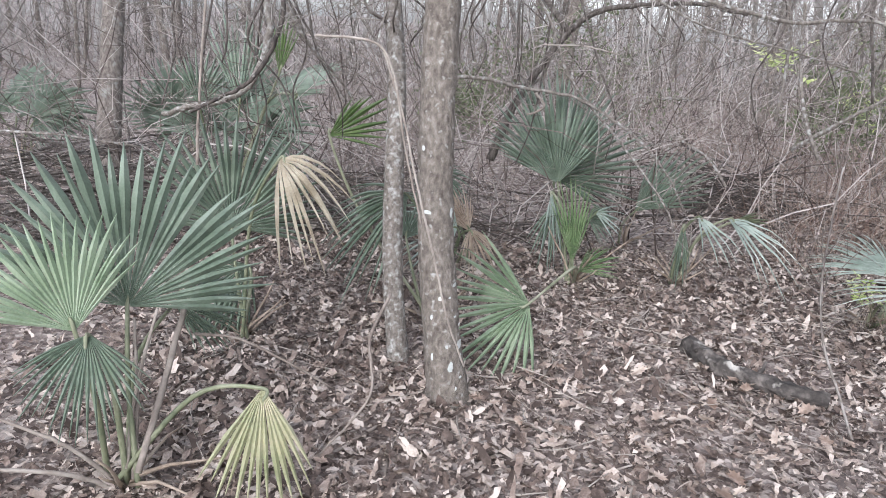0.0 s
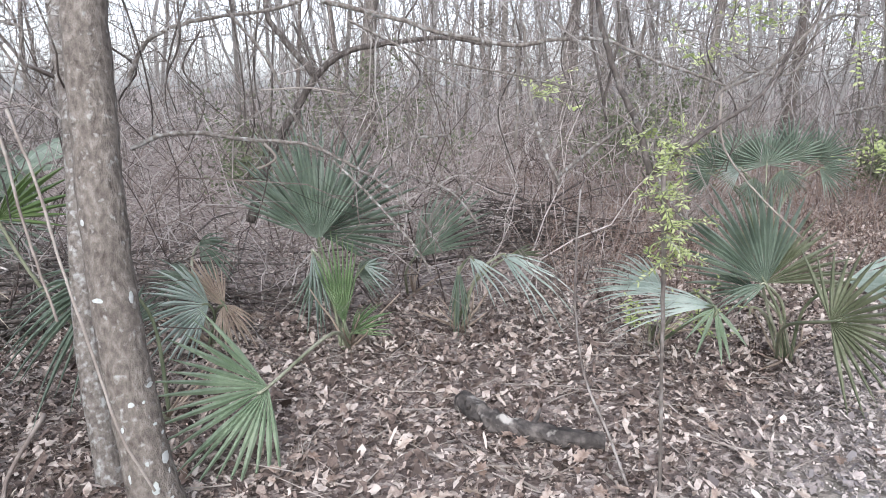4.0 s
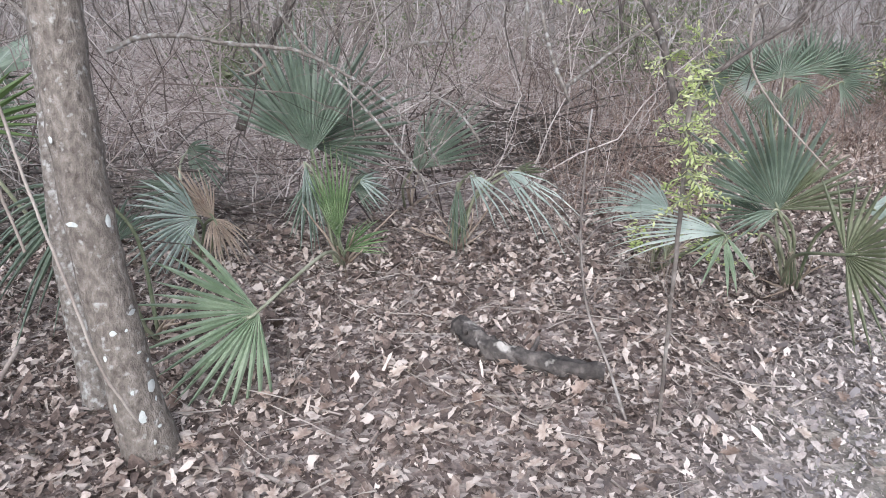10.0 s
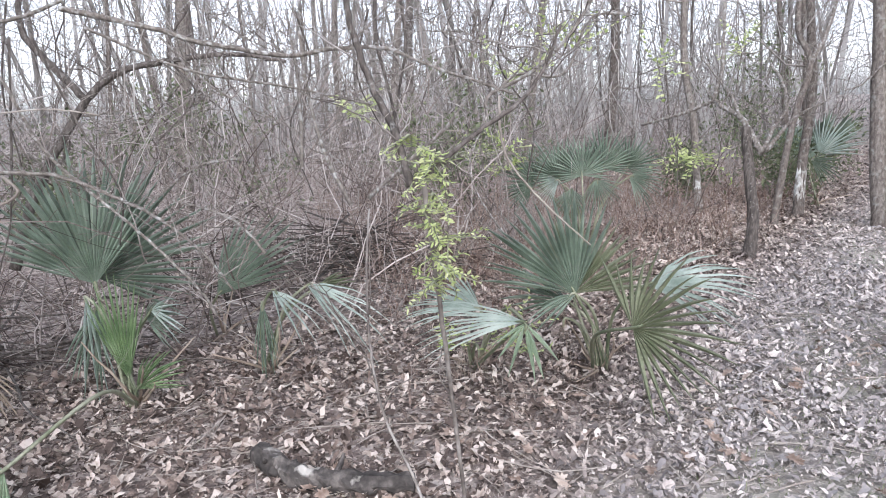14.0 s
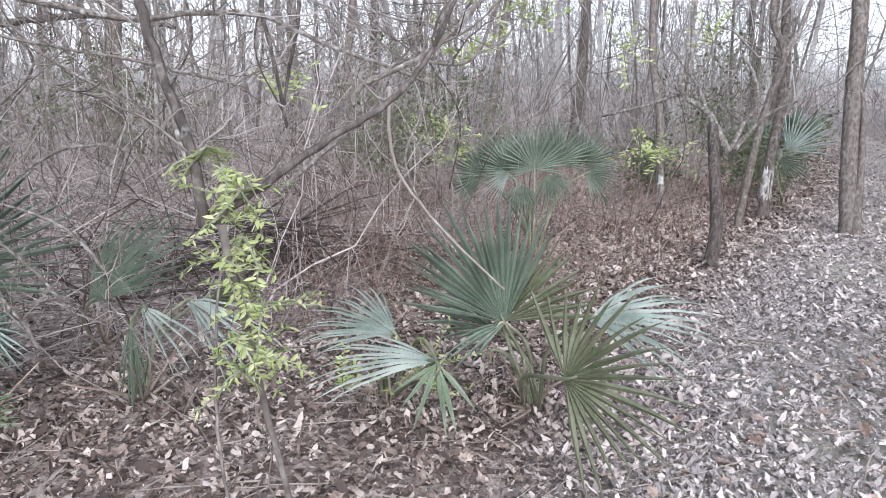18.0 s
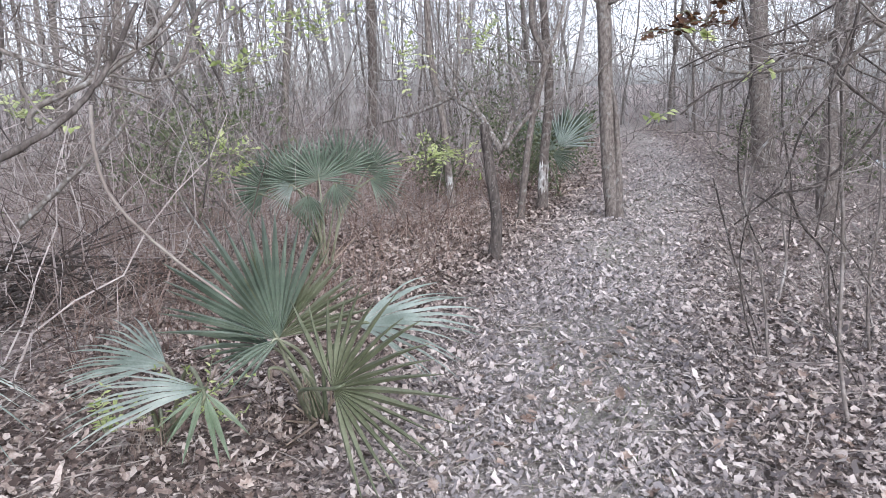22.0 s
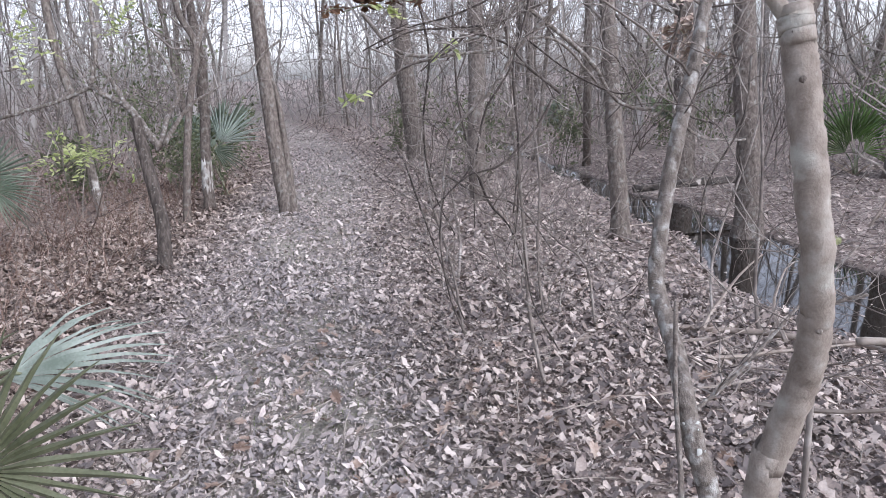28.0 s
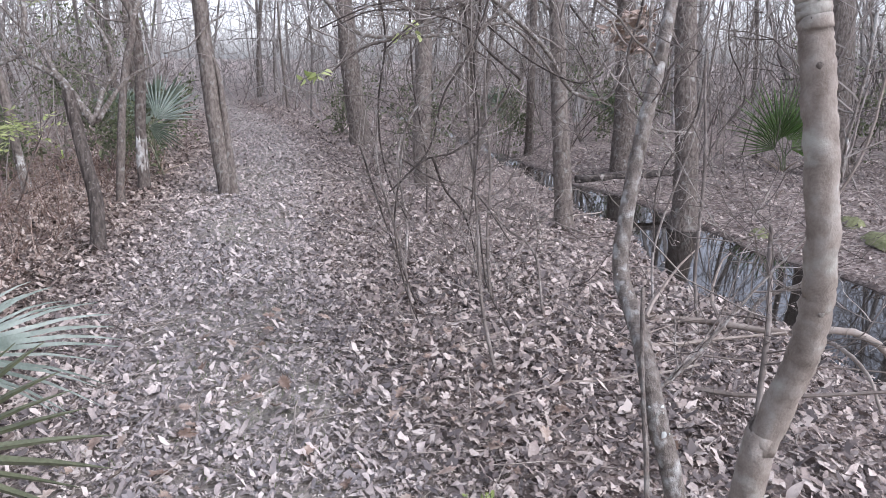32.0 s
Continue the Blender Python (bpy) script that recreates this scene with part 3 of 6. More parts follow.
def palmetto(label, base, fans):
    count[0] += 1
    rng = np.random.default_rng(500 + count[0])
    base = np.array(base, float)
    base[2] = float(height(base[0], base[1]))
    root = tagged(new("palmetto"), label, "palmetto", "palmettos")
    root.location = tuple(base)
    for hub, tip, face, spread, n, droop, mat, *more in fans:
        hub, tip = np.array(hub) - base, np.array(tip) - base
        v, f = fan(hub, tip, face, spread, n, droop, rng, *more)
        leaf = part("leaf", mesh_from("leaf", v, f, mat), root, {"palmetto_dead": "dead brown fan leaf", "palmetto_fading": "yellowing fan leaf", "palmetto_bleached": "bleached tan drooping fan leaf", "palmetto_fresh": "fresh bright green fan leaf"}.get(mat.name, ""))
        start = np.array([rng.normal(0, 0.03), rng.normal(0, 0.03), 0.0])
        ax = (tip - hub) / np.linalg.norm(tip - hub)
        span = np.linalg.norm(hub - start)
        mid = start * 0.45 + hub * 0.55 + np.array([0, 0, 0.10 * span]) - ax * 0.10 * span
        p = curve_points([start, mid, hub, hub + ax * 0.05], 6)
        part("petiole", smooth(mesh_from("petiole", *tube(p, np.linspace(0.011, 0.005, len(p)), 6, rng), PETIOLE)), leaf)
    for _ in range(7):
        a = rng.uniform(0, 2 * np.pi)
        p, r = wander((0, 0, 0), (np.cos(a), np.sin(a), rng.uniform(0.3, 1.6)), rng.uniform(0.2, 0.45), 0.010, rng, 4, 0.12, -0.05)
        part("old_stalk", smooth(mesh_from("old_stalk", *tube(p, r, 5, rng), FROND_DEAD)), root, "dry old leaf stalk")
    return root


def palmetto_clump(label, base, n, r, seed):
    rng = np.random.default_rng(900 + seed)
    fans = []
    for i in range(n):
        a = rng.uniform(0, 2 * np.pi)
        lean = rng.uniform(0.2, 0.9)
        way = np.array([np.cos(a) * lean, np.sin(a) * lean, 1.0])
        way /= np.linalg.norm(way)
        hub = np.array(base) + way * rng.uniform(0.5, 1.0) * r + np.array([0, 0, 0.15 * r])
        axis = way + np.array([np.cos(a), np.sin(a), 0]) * 0.5
        axis /= np.linalg.norm(axis)
        fans.append((hub, hub + axis * r * rng.uniform(0.75, 1.05), (rng.normal(-0.5, 0.3), rng.normal(-0.7, 0.3), 0.4), rng.uniform(150, 230), 24,
                     rng.uniform(0.05, 0.3), FROND_DARK if rng.random() < 0.3 else ((FROND_YELLOWGREEN if i % 2 else FROND_FRESH) if seed in (3, 7) else FROND)))
    return palmetto(label, base, fans)


def leaf_shape(length, width):
    px = np.array([0, 0.3, 0.62, 1.0, 0.62, 0.3]) * length
    py = np.array([0, 0.5, 0.42, 0, -0.42, -0.5]) * width
    return px, py


def spray(label, base, ways, mat, length=0.035, width=0.018, pairs=7, reach=0.25, seed=1, name="leafy_sprig", category="shrub"):
    """A sprig: thin stems with leaves in two ranks, each leaf a blade with a fold."""
    rng = np.random.default_rng(seed)
    root = tagged(new(name), label, category, "leafy sprigs")
    root.location = tuple(base)
    for way in ways:
        p, r = wander((0, 0, 0), way, reach * rng.uniform(0.7, 1.25), 0.0028, rng, 8, 0.16, 0.0)
        stem = part("stem", mesh_from("stem", *tube(p, r, 4, rng), PETIOLE), root)
        pieces = []
        for k in range(1, 9):
            for sgn in (-1, 1):
                if rng.random() < (0.62 if width > 0.0195 and reach < 0.15 else 0.15):
                    continue
                d = p[k] - p[k - 1]
                d /= np.linalg.norm(d)
                sd = np.cross(d, np.array([rng.normal(0, 0.4), rng.normal(0, 0.4), 1.0]))
                sd /= np.linalg.norm(sd)
                out = sd * sgn + d * 0.55 + np.array([0, 0, rng.normal(0, 0.25)])
                out /= np.linalg.norm(out)
                nrm = np.cross(out, d)
                nrm /= np.linalg.norm(nrm) + 1e-9
                ac = np.cross(nrm, out)
                px, py = leaf_shape(length * rng.uniform(0.7, 1.3), width * rng.uniform(0.7, 1.3))
                v = p[k] + px[:, None] * out + py[:, None] * ac + (np.abs(py) * 0.5)[:, None] * nrm
                pieces.append((v, [(0, 1, 2, 3), (0, 3, 4, 5)]))
        part("foliage", mesh_from("foliage", *joined(pieces), mat), stem)["kind"] = "stuff"
    return root


def sprig(label, base, n, mat, seed, reach, length, width, up):
    rng = np.random.default_rng(3000 + seed)
    ways = [(np.cos(a), np.sin(a), up + rng.normal(0, 0.4)) for a in rng.uniform(0, 2 * np.pi, n)]
    return spray(label, base, ways, mat, length, width, 7, reach, 4000 + seed)


# ---- plants and wood, place by place ----
palmetto("large blue-green dwarf palmetto with broad fan leaves", (-0.99, 1.98, 0.00), [
    ((-1.00, 2.13, 0.59), (-0.98, 2.37, 1.14), (0.38, -0.85, 0.37), 172, 32, 0.06, FROND, 0.42, 0, 0.6, 1.0),
    # This leaf's paler green stands in for light falling from above.
    ((-1.06, 1.90, 0.60), (-1.24, 2.04, 0.92), (0.40, -0.85, 0.35), 120, 22, 0.06, FROND_PALE_LIT, 0.3, 0, 0.55, 1.0),
    ((-1.00, 1.86, 0.61), (-0.99, 1.71, 0.41), (0.41, -0.82, 0.41), 130, 22, 0.12, FROND, 0.2, 0, 0.5, 1.0),
    ((-0.93, 2.37, 0.51), (-0.72, 2.51, 0.46), (0.32, -0.87, 0.37), 130, 22, 0.15, FROND),
    ((-0.52, 1.98, 0.40), (-0.50, 1.82, 0.11), (0.24, -0.85, 0.47), 78, 13, 0.10, FROND_YELLOW, 0.15, 0, 0.5, 1.1),
])
palmetto("dwarf palmetto with one tan drooping leaf", (-0.92, 3.23, 0.00), [
    ((-0.99, 3.32, 0.52), (-0.99, 3.59, 1.04), (0.26, -0.92, 0.28), 190, 32, 0.05, FROND_DARK),
    ((-0.72, 3.16, 0.91), (-0.43, 2.88, 0.82), (0.24, -0.95, 0.19), 90, 12, 0.45, FROND_BLEACHED, 0.2, 0.1, 0.45, 0.95),
    ((-0.92, 3.36, 0.32), (-1.18, 3.19, 0.09), (0.24, -0.91, 0.33), 120, 18, 0.3, FROND),
])
palmetto("dwarf palmetto with arching leaf behind a tree", (0.02, 3.59, 0.00), [
    ((-0.14, 3.56, 0.69), (-0.50, 3.32, 0.56), (0.03, -0.97, 0.23), 110, 20, 0.45, FROND),
    ((-0.55, 3.55, 0.97), (-0.25, 3.50, 1.16), (0.14, -0.98, 0.16), 70, 9, 0.1, FROND_YELLOWGREEN),
    ((-0.14, 3.78, 0.39), (-0.11, 3.94, 0.58), (0.03, -0.96, 0.29), 120, 18, 0.2, FROND),
])
palmetto("upright dwarf palmetto with a fresh unfolding leaf", (0.94, 4.23, 0.00), [
    ((0.81, 4.51, 0.61), (0.67, 4.66, 1.29), (-0.06, -0.98, 0.20), 110, 24, 0.04, FROND),
    ((0.81, 4.68, 0.61), (1.12, 4.83, 1.19), (-0.06, -0.98, 0.20), 190, 32, 0.04, FROND_DARK),
    ((0.91, 4.22, 0.16), (0.88, 4.36, 0.70), (-0.09, -0.94, 0.32), 42, 12, 0.05, FROND_FRESH),
    ((0.94, 4.15, 0.13), (1.13, 4.04, 0.33), (-0.10, -0.94, 0.33), 70, 12, 0.2, FROND_FRESH),
    ((1.03, 4.46, 0.40), (1.18, 4.32, 0.46), (-0.11, -0.96, 0.25), 120, 14, 0.3, FROND),
    ((0.80, 4.44, 0.49), (0.71, 4.29, 0.21), (-0.06, -0.97, 0.23), 60, 9, 0.2, FROND),
    ((0.49, 3.14, 0.29), (0.10, 3.04, 0.18), (0.02, -0.92, 0.39), 155, 21, 0.03, FROND_PALE_LIT, 0.05, 0, 0.45, 0.95),
    ((0.76, 4.41, 0.57), (0.78, 4.25, 0.13), (-0.05, -0.97, 0.22), 26, 4, 0.1, FROND_SHEEN, 0.2, 0, 0.3, 0.95),
    ((1.05, 4.36, 0.46), (1.21, 4.21, 0.48), (-0.12, -0.96, 0.24), 80, 6, 0.3, FROND_SHEEN, 0.2, 0, 0.3, 0.95),
])
palmetto("sprawling palmetto with pale leaf and dead brown leaves", (0.17, 4.50, 0.00), [
    ((0.17, 4.36, 0.30), (-0.21, 4.36, 0.31), (0.09, -0.96, 0.28), 150, 18, 0.2, FROND_SHEEN, 0.2, 0, 0.4, 0.95),
    ((0.09, 4.71, 0.34), (-0.23, 4.81, 0.40), (0.10, -0.96, 0.25), 90, 16, 0.2, FROND_DARK),
    ((0.25, 4.38, 0.28), (0.09, 4.44, 0.56), (0.07, -0.96, 0.28), 70, 14, 0.1, FROND_DEAD),
    ((0.25, 4.33, 0.30), (0.35, 4.17, 0.18), (0.07, -0.96, 0.28), 110, 14, 0.4, FROND_DEAD),
    ((0.04, 5.39, 0.44), (0.27, 5.21, 0.42), (0.10, -0.97, 0.20), 120, 14, 0.4, FROND),
])
palmetto("palmetto leaf standing edge-on", (1.52, 5.23, 0.00), [
    ((1.45, 4.86, 0.37), (1.91, 4.94, 0.78), (0.20, -0.50, 0.80), 75, 14, 0.05, FROND_DARK),
])
palmetto("small palmetto with drooping pale leaf", (1.63, 4.32, 0.00), [
    ((1.84, 4.20, 0.52), (2.12, 3.83, 0.40), (-0.10, -0.50, 0.80), 62, 8, 0.22, FROND_SHEEN, 0.2, 0.1, 0.25, 0.95),
    ((1.65, 4.20, 0.52), (1.78, 3.97, 0.37), (-0.10, -0.50, 0.80), 62, 5, 0.22, FROND_SHEEN, 0.2, -0.1, 0.25, 0.95),
    ((1.92, 4.28, 0.49), (2.12, 4.28, 0.51), (-0.32, -0.92, 0.23), 60, 6, 0.1, FROND_OLIVE),
    ((1.61, 4.30, 0.44), (1.58, 4.16, 0.06), (-0.25, -0.94, 0.25), 30, 7, 0.05, FROND_DARK),
])
palmetto("low palmetto with broad sideways pale leaves", (2.68, 3.92, -0.00), [
    ((2.71, 3.84, 0.33), (2.46, 4.18, 0.43), (-0.25, -0.35, 0.90), 95, 17, 0.1, FROND_SHEEN, 0.15, 0, 0.35, 0.95),
    ((2.59, 3.19, 0.45), (2.23, 3.54, 0.42), (-0.20, -0.55, 0.80), 50, 11, 0.1, FROND_SHEEN, 0.1, 0, 0.35, 0.95),
    ((2.58, 3.17, 0.45), (2.49, 3.08, 0.25), (-0.35, -0.86, 0.37), 125, 6, 0.06, FROND_PALE_LIT, 0.25, -0.15, 0.35, 0.75),
    ((2.55, 3.73, 0.21), (2.47, 3.66, -0.02), (-0.28, -0.88, 0.38), 46, 7, 0.1, FROND_DEAD, 0.3, 0, 0.18, 0.45),
    ((2.60, 3.67, 0.18), (2.56, 3.57, -0.05), (-0.30, -0.87, 0.39), 46, 7, 0.1, FROND_DEAD, 0.3, 0, 0.18, 0.45),
])
palmetto("bushy dwarf palmetto with a wide star-shaped leaf", (3.22, 3.44, -0.00), [
    ((2.86, 2.76, 0.49), (3.11, 2.51, 0.63), (-0.48, -0.74, 0.47), 195, 21, 0.12, FROND_OLIVE, 0.12, 0, 0.34, 1.0),
    ((3.01, 3.37, 0.48), (2.93, 3.73, 0.93), (-0.46, -0.83, 0.32), 105, 19, 0.05, FROND_DARK, 0.15, 0, 0.5, 1),
    ((3.03, 3.42, 0.47), (3.24, 3.47, 0.85), (-0.46, -0.83, 0.32), 130, 21, 0.06, FROND_OLIVE, 0.25, 0.1, 0.5, 1),
    ((3.17, 3.02, 0.58), (3.48, 2.73, 0.63), (-0.30, -0.30, 0.92), 105, 16, 0.1, FROND_SHEEN, 0.15, 0, 0.35, 0.9),
    ((3.01, 3.37, 0.48), (2.72, 3.34, 0.43), (-0.46, -0.83, 0.32), 40, 5, 0.2, FROND),
    ((3.03, 3.47, 0.42), (2.81, 3.72, 0.52), (-0.45, -0.83, 0.33), 70, 10, 0.12, FROND_DARK),
    ((3.01, 3.46, 0.33), (2.94, 3.45, 0.08), (-0.44, -0.82, 0.36), 46, 7, 0.1, FROND_DEAD, 0.3, 0, 0.18, 0.45),
    ((3.11, 3.36, 0.30), (3.10, 3.29, 0.08), (-0.47, -0.80, 0.37), 46, 7, 0.1, FROND_DEAD, 0.3, 0, 0.18, 0.45),
])
palmetto("broad clump of blue-green palmetto fans above dry weeds", (4.95, 5.90, 0.00), [
    ((4.58, 6.13, 0.72), (4.38, 6.25, 1.00), (-0.50, -0.80, 0.30), 190, 26, 0.08, FROND_DARK),
    ((4.76, 6.01, 0.76), (4.64, 6.08, 1.14), (-0.46, -0.78, 0.40), 170, 24, 0.06, FROND),
    ((4.92, 5.88, 0.78), (4.90, 5.93, 1.16), (-0.52, -0.82, 0.25), 210, 28, 0.05, FROND),
    ((5.10, 5.80, 0.84), (5.14, 5.82, 1.22), (-0.55, -0.80, 0.20), 210, 28, 0.06, FROND_DARK),
    ((5.28, 5.68, 0.84), (5.46, 5.58, 1.10), (-0.50, -0.80, 0.30), 190, 26, 0.08, FROND_DARK),
    ((4.72, 5.96, 0.74), (4.52, 6.08, 0.66), (-0.45, -0.75, 0.50), 110, 16, 0.2, FROND_SHEEN, 0.2, 0, 0.4, 0.9),
    ((5.00, 5.78, 0.74), (5.06, 5.68, 0.50), (-0.50, -0.80, 0.30), 130, 18, 0.1, FROND, 0.2, 0, 0.4, 0.9),
    ((5.26, 5.62, 0.76), (5.50, 5.46, 0.64), (-0.50, -0.80, 0.30), 120, 16, 0.1, FROND, 0.2, 0, 0.4, 0.9),
    ((4.52, 6.12, 0.68), (4.30, 6.26, 0.60), (-0.50, -0.80, 0.30), 120, 16, 0.15, FROND_DARK),
    ((4.82, 5.90, 0.66), (4.76, 5.86, 0.40), (-0.50, -0.80, 0.30), 120, 16, 0.1, FROND_DARK),
])
sapling("slender stem of a leafy shrub by the palmetto clump", [(4.30, 6.22, 0.00), (4.31, 6.20, 0.45), (4.29, 6.21, 0.85), (4.30, 6.22, 1.15)], 0.008, 0.004, twigs=4, reach=0.25)
sprig("yellow-green leaves beside the palmetto clump", (4.30, 6.21, 1.05), 7, BRIGHT, 301, 0.2, 0.05, 0.022, 0.3)
sprig("yellow-green leaves beside the palmetto clump", (4.29, 6.21, 0.85), 7, BRIGHT, 302, 0.2, 0.05, 0.022, 0.3)
palmetto("small palmetto with one pale silvery fan beside a tree", (9.31, 6.74, 0.00), [
    ((9.41, 6.79, 0.68), (9.73, 6.61, 1.12), (-0.70, -0.60, 0.35), 110, 16, 0.06, FROND_SHEEN, 0.2, 0, 0.4, 0.9),
    ((9.32, 6.84, 0.59), (9.58, 6.55, 0.49), (-0.70, -0.60, 0.35), 110, 14, 0.15, FROND_DARK, 0.2, 0, 0.4, 0.9),
])
palmetto_clump("distant palmetto with pale fan beside a tree", (11.96, 8.75, 0.00), 6, 0.75, 2)
palmetto("bright green palmetto clump across the creek", (12.03, -0.88, 0.00), [
    ((12.11, -0.80, 0.42), (12.25, -0.55, 1.15), (-0.98, 0.19, 0.09), 120, 15, 0.05, FROND_YELLOWGREEN, 0.2, 0, 0.35, 0.75),
    ((12.14, -0.85, 0.45), (12.37, -0.88, 1.26), (-0.98, 0.19, 0.09), 110, 15, 0.05, FROND_LUSH, 0.2, 0, 0.35, 0.75),
    ((12.15, -0.92, 0.42), (12.38, -1.21, 1.01), (-0.98, 0.20, 0.09), 110, 14, 0.1, FROND_LUSH, 0.2, 0, 0.35, 0.75),
    ((12.07, -0.75, 0.31), (12.08, -0.39, 0.67), (-0.98, 0.18, 0.10), 120, 14, 0.1, FROND_YELLOWGREEN, 0.2, 0, 0.35, 0.75),
    ((12.13, -0.97, 0.31), (12.27, -1.32, 0.49), (-0.97, 0.20, 0.10), 120, 14, 0.15, FROND_LUSH, 0.2, 0, 0.35, 0.75),
])
palmetto("tall palmetto with upright leaves in the thicket", (-1.59, 5.29, 0.00), [
    ((-1.24, 4.43, 0.98), (-1.25, 4.70, 1.54), (0.28, -0.95, 0.12), 60, 13, 0.02, FROND, 0.2, 0, 0.5, 0.9),
    ((-1.02, 4.55, 1.18), (-0.99, 4.65, 1.54), (0.23, -0.97, 0.08), 40, 8, 0.02, FROND_YELLOWGREEN, 0.2, 0, 0.5, 0.9),
    ((-1.57, 4.68, 0.94), (-1.57, 4.78, 1.28), (0.32, -0.94, 0.12), 90, 13, 0.05, FROND_DARK, 0.2, 0, 0.5, 0.9),
    ((-0.87, 4.29, 1.09), (-0.88, 4.10, 0.80), (0.21, -0.97, 0.10), 40, 8, 0.02, FROND, 0.2, 0, 0.4, 0.9),
])
palmetto_clump("distant palmetto in the woods", (-1.87, 6.48, 0.00), 6, 0.75, 4)
palmetto_clump("distant palmetto in the woods", (-4.04, 6.82, -0.00), 6, 0.60, 5)
palmetto_clump("palmetto at the edge of the woods", (-2.58, 7.54, 0.00), 5, 0.60, 6)
palmetto_clump("palmetto in the woods beyond the creek", (17.59, 1.76, 0.00), 5, 0.60, 7)
palmetto_clump("palmetto in the woods beyond the creek", (17.51, 3.85, 0.00), 4, 0.50, 8)
tree("grey-brown tree trunk with white lichen spots", [(0.12, 2.72, 0), (0.07, 2.76, 0.25), (0.03, 2.82, 0.55), (-0.01, 2.90, 1.0), (-0.02, 2.97, 1.4), (-0.02, 3.03, 1.9), (-0.02, 3.15, 3.0)], 0.082, 0.066, lichen=(0.06, 0.5), mat=BARK_FLECKED, twigs=4, lo=0.75)
tree("pale slender tree trunk behind another", [(-0.12, 3.07, 0.00), (-0.18, 3.20, 0.39), (-0.20, 3.33, 0.78), (-0.22, 3.53, 1.25), (-0.27, 3.71, 1.65), (-0.34, 4.09, 2.35)], 0.052, 0.040, mat=BARK_MOTTLED)
tree("grey tree with ridged bark", [(-3.02, 6.44, -0.05), (-3.05, 6.71, 0.80), (-3.12, 7.06, 1.55), (-3.29, 7.77, 3.13)], 0.110, 0.085)
tree("small twisted forked tree with grey bark", [(6.05, 4.94, 0.00), (6.15, 4.99, 0.34), (6.18, 5.08, 0.73), (6.21, 5.16, 1.07)], 0.053, 0.045, mat=BARK_DARK, twigs=0, top=0.1)
tree("slender tree with pale base patches", [(7.88, 7.31, 0.00), (7.99, 7.50, 0.39), (8.07, 7.66, 1.10), (8.12, 7.94, 2.11), (8.46, 8.24, 3.63)], 0.050, 0.040, sleeve=(0.05, 0.26))
tree("slim leaning tree with a white base", [(8.40, 6.28, 0.00), (8.60, 6.41, 0.61), (8.79, 6.48, 1.43), (8.89, 6.61, 2.12), (9.23, 7.02, 3.53)], 0.062, 0.042, sleeve=(0.06, 0.17))
tree("tall straight tree beside the trail", [(8.36, 5.21, 0.00), (8.47, 5.38, 0.61), (8.60, 5.52, 1.42), (8.75, 5.67, 2.35), (9.18, 6.06, 3.97)], 0.088, 0.070)
tree("second stem of the tree beside the trail", [(8.32, 5.14, 0.00), (8.48, 5.26, 0.49), (8.60, 5.39, 1.23), (8.59, 5.48, 1.48)], 0.055, 0.025, twigs=0, top=0.0)
tree("smooth light-brown leaning tree", [(2.540, 1.021, 0.917), (2.539, 1.012, 0.985), (2.534, 0.997, 1.056), (2.524, 0.986, 1.110), (2.515, 0.983, 1.157), (2.509, 0.985, 1.196), (2.501, 0.992, 1.257), (2.498, 1.001, 1.314), (2.499, 1.010, 1.367), (2.503, 1.016, 1.409), (2.507, 1.021, 1.438), (2.510, 1.025, 1.461)], 0.025, 0.0160, mat=BARK_PALE, twigs=0, knots=(0.40, 0.78), top=0.0,
     forks=(([(2.507, 1.021, 1.440), (2.510, 1.025, 1.461), (2.534, 1.011, 1.496), (2.550, 1.008, 1.551), (2.566, 1.006, 1.607)], 0.0145, 0.0075, BARK, "dark upright stem above the fork"), ([(2.511, 1.018, 1.447), (2.510, 1.033, 1.467), (2.506, 1.047, 1.486), (2.502, 1.062, 1.504)], 0.0095, 0.0062, BARK_PALE, "broken stub of a limb")))
tree("slim crooked tree with lichen on its base", [(3.139, 1.029, 0.522), (3.166, 1.074, 0.663), (3.204, 1.099, 0.746), (3.320, 1.121, 0.802), (3.391, 1.147, 0.851), (3.460, 1.170, 0.891), (3.494, 1.179, 0.946), (3.524, 1.173, 1.047), (3.561, 1.159, 1.170), (3.593, 1.144, 1.273), (3.655, 1.122, 1.400), (3.750, 1.098, 1.569)], 0.027, 0.0105, mat=BARK_MOTTLED, lichen=(0.16, 0.5), twigs=4, lo=0.75)
tree("broken stub beside a crooked tree", [(3.069, 1.093, 0.559), (3.133, 1.107, 0.689), (3.192, 1.120, 0.801), (3.276, 1.126, 0.918)], 0.008, 0.005, twigs=0, top=0.0)
tree("mottled grey tree on the creek bank", [(8.27, 1.68, 0.00), (8.38, 1.74, 0.45), (8.50, 1.80, 0.95), (8.86, 1.92, 1.98), (9.23, 2.03, 3.03)], 0.085, 0.060)
tree("large grey tree across the creek with flared base", [(9.05, 0.55, 0.00), (9.22, 0.58, 0.49), (9.40, 0.65, 1.21), (9.72, 0.69, 2.03), (10.32, 0.76, 3.48)], 0.120, 0.090, flare=1.0)
tree("large grey tree beside the trail", [(13.14, 5.53, 0.00), (13.21, 5.65, 0.64), (13.43, 5.86, 1.65), (14.02, 6.21, 3.35)], 0.170, 0.130)
tree("pale grey tree beside the creek", [(9.58, 3.39, 0.00), (9.68, 3.48, 0.57), (10.01, 3.55, 1.46), (10.62, 3.76, 3.10)], 0.110, 0.080)
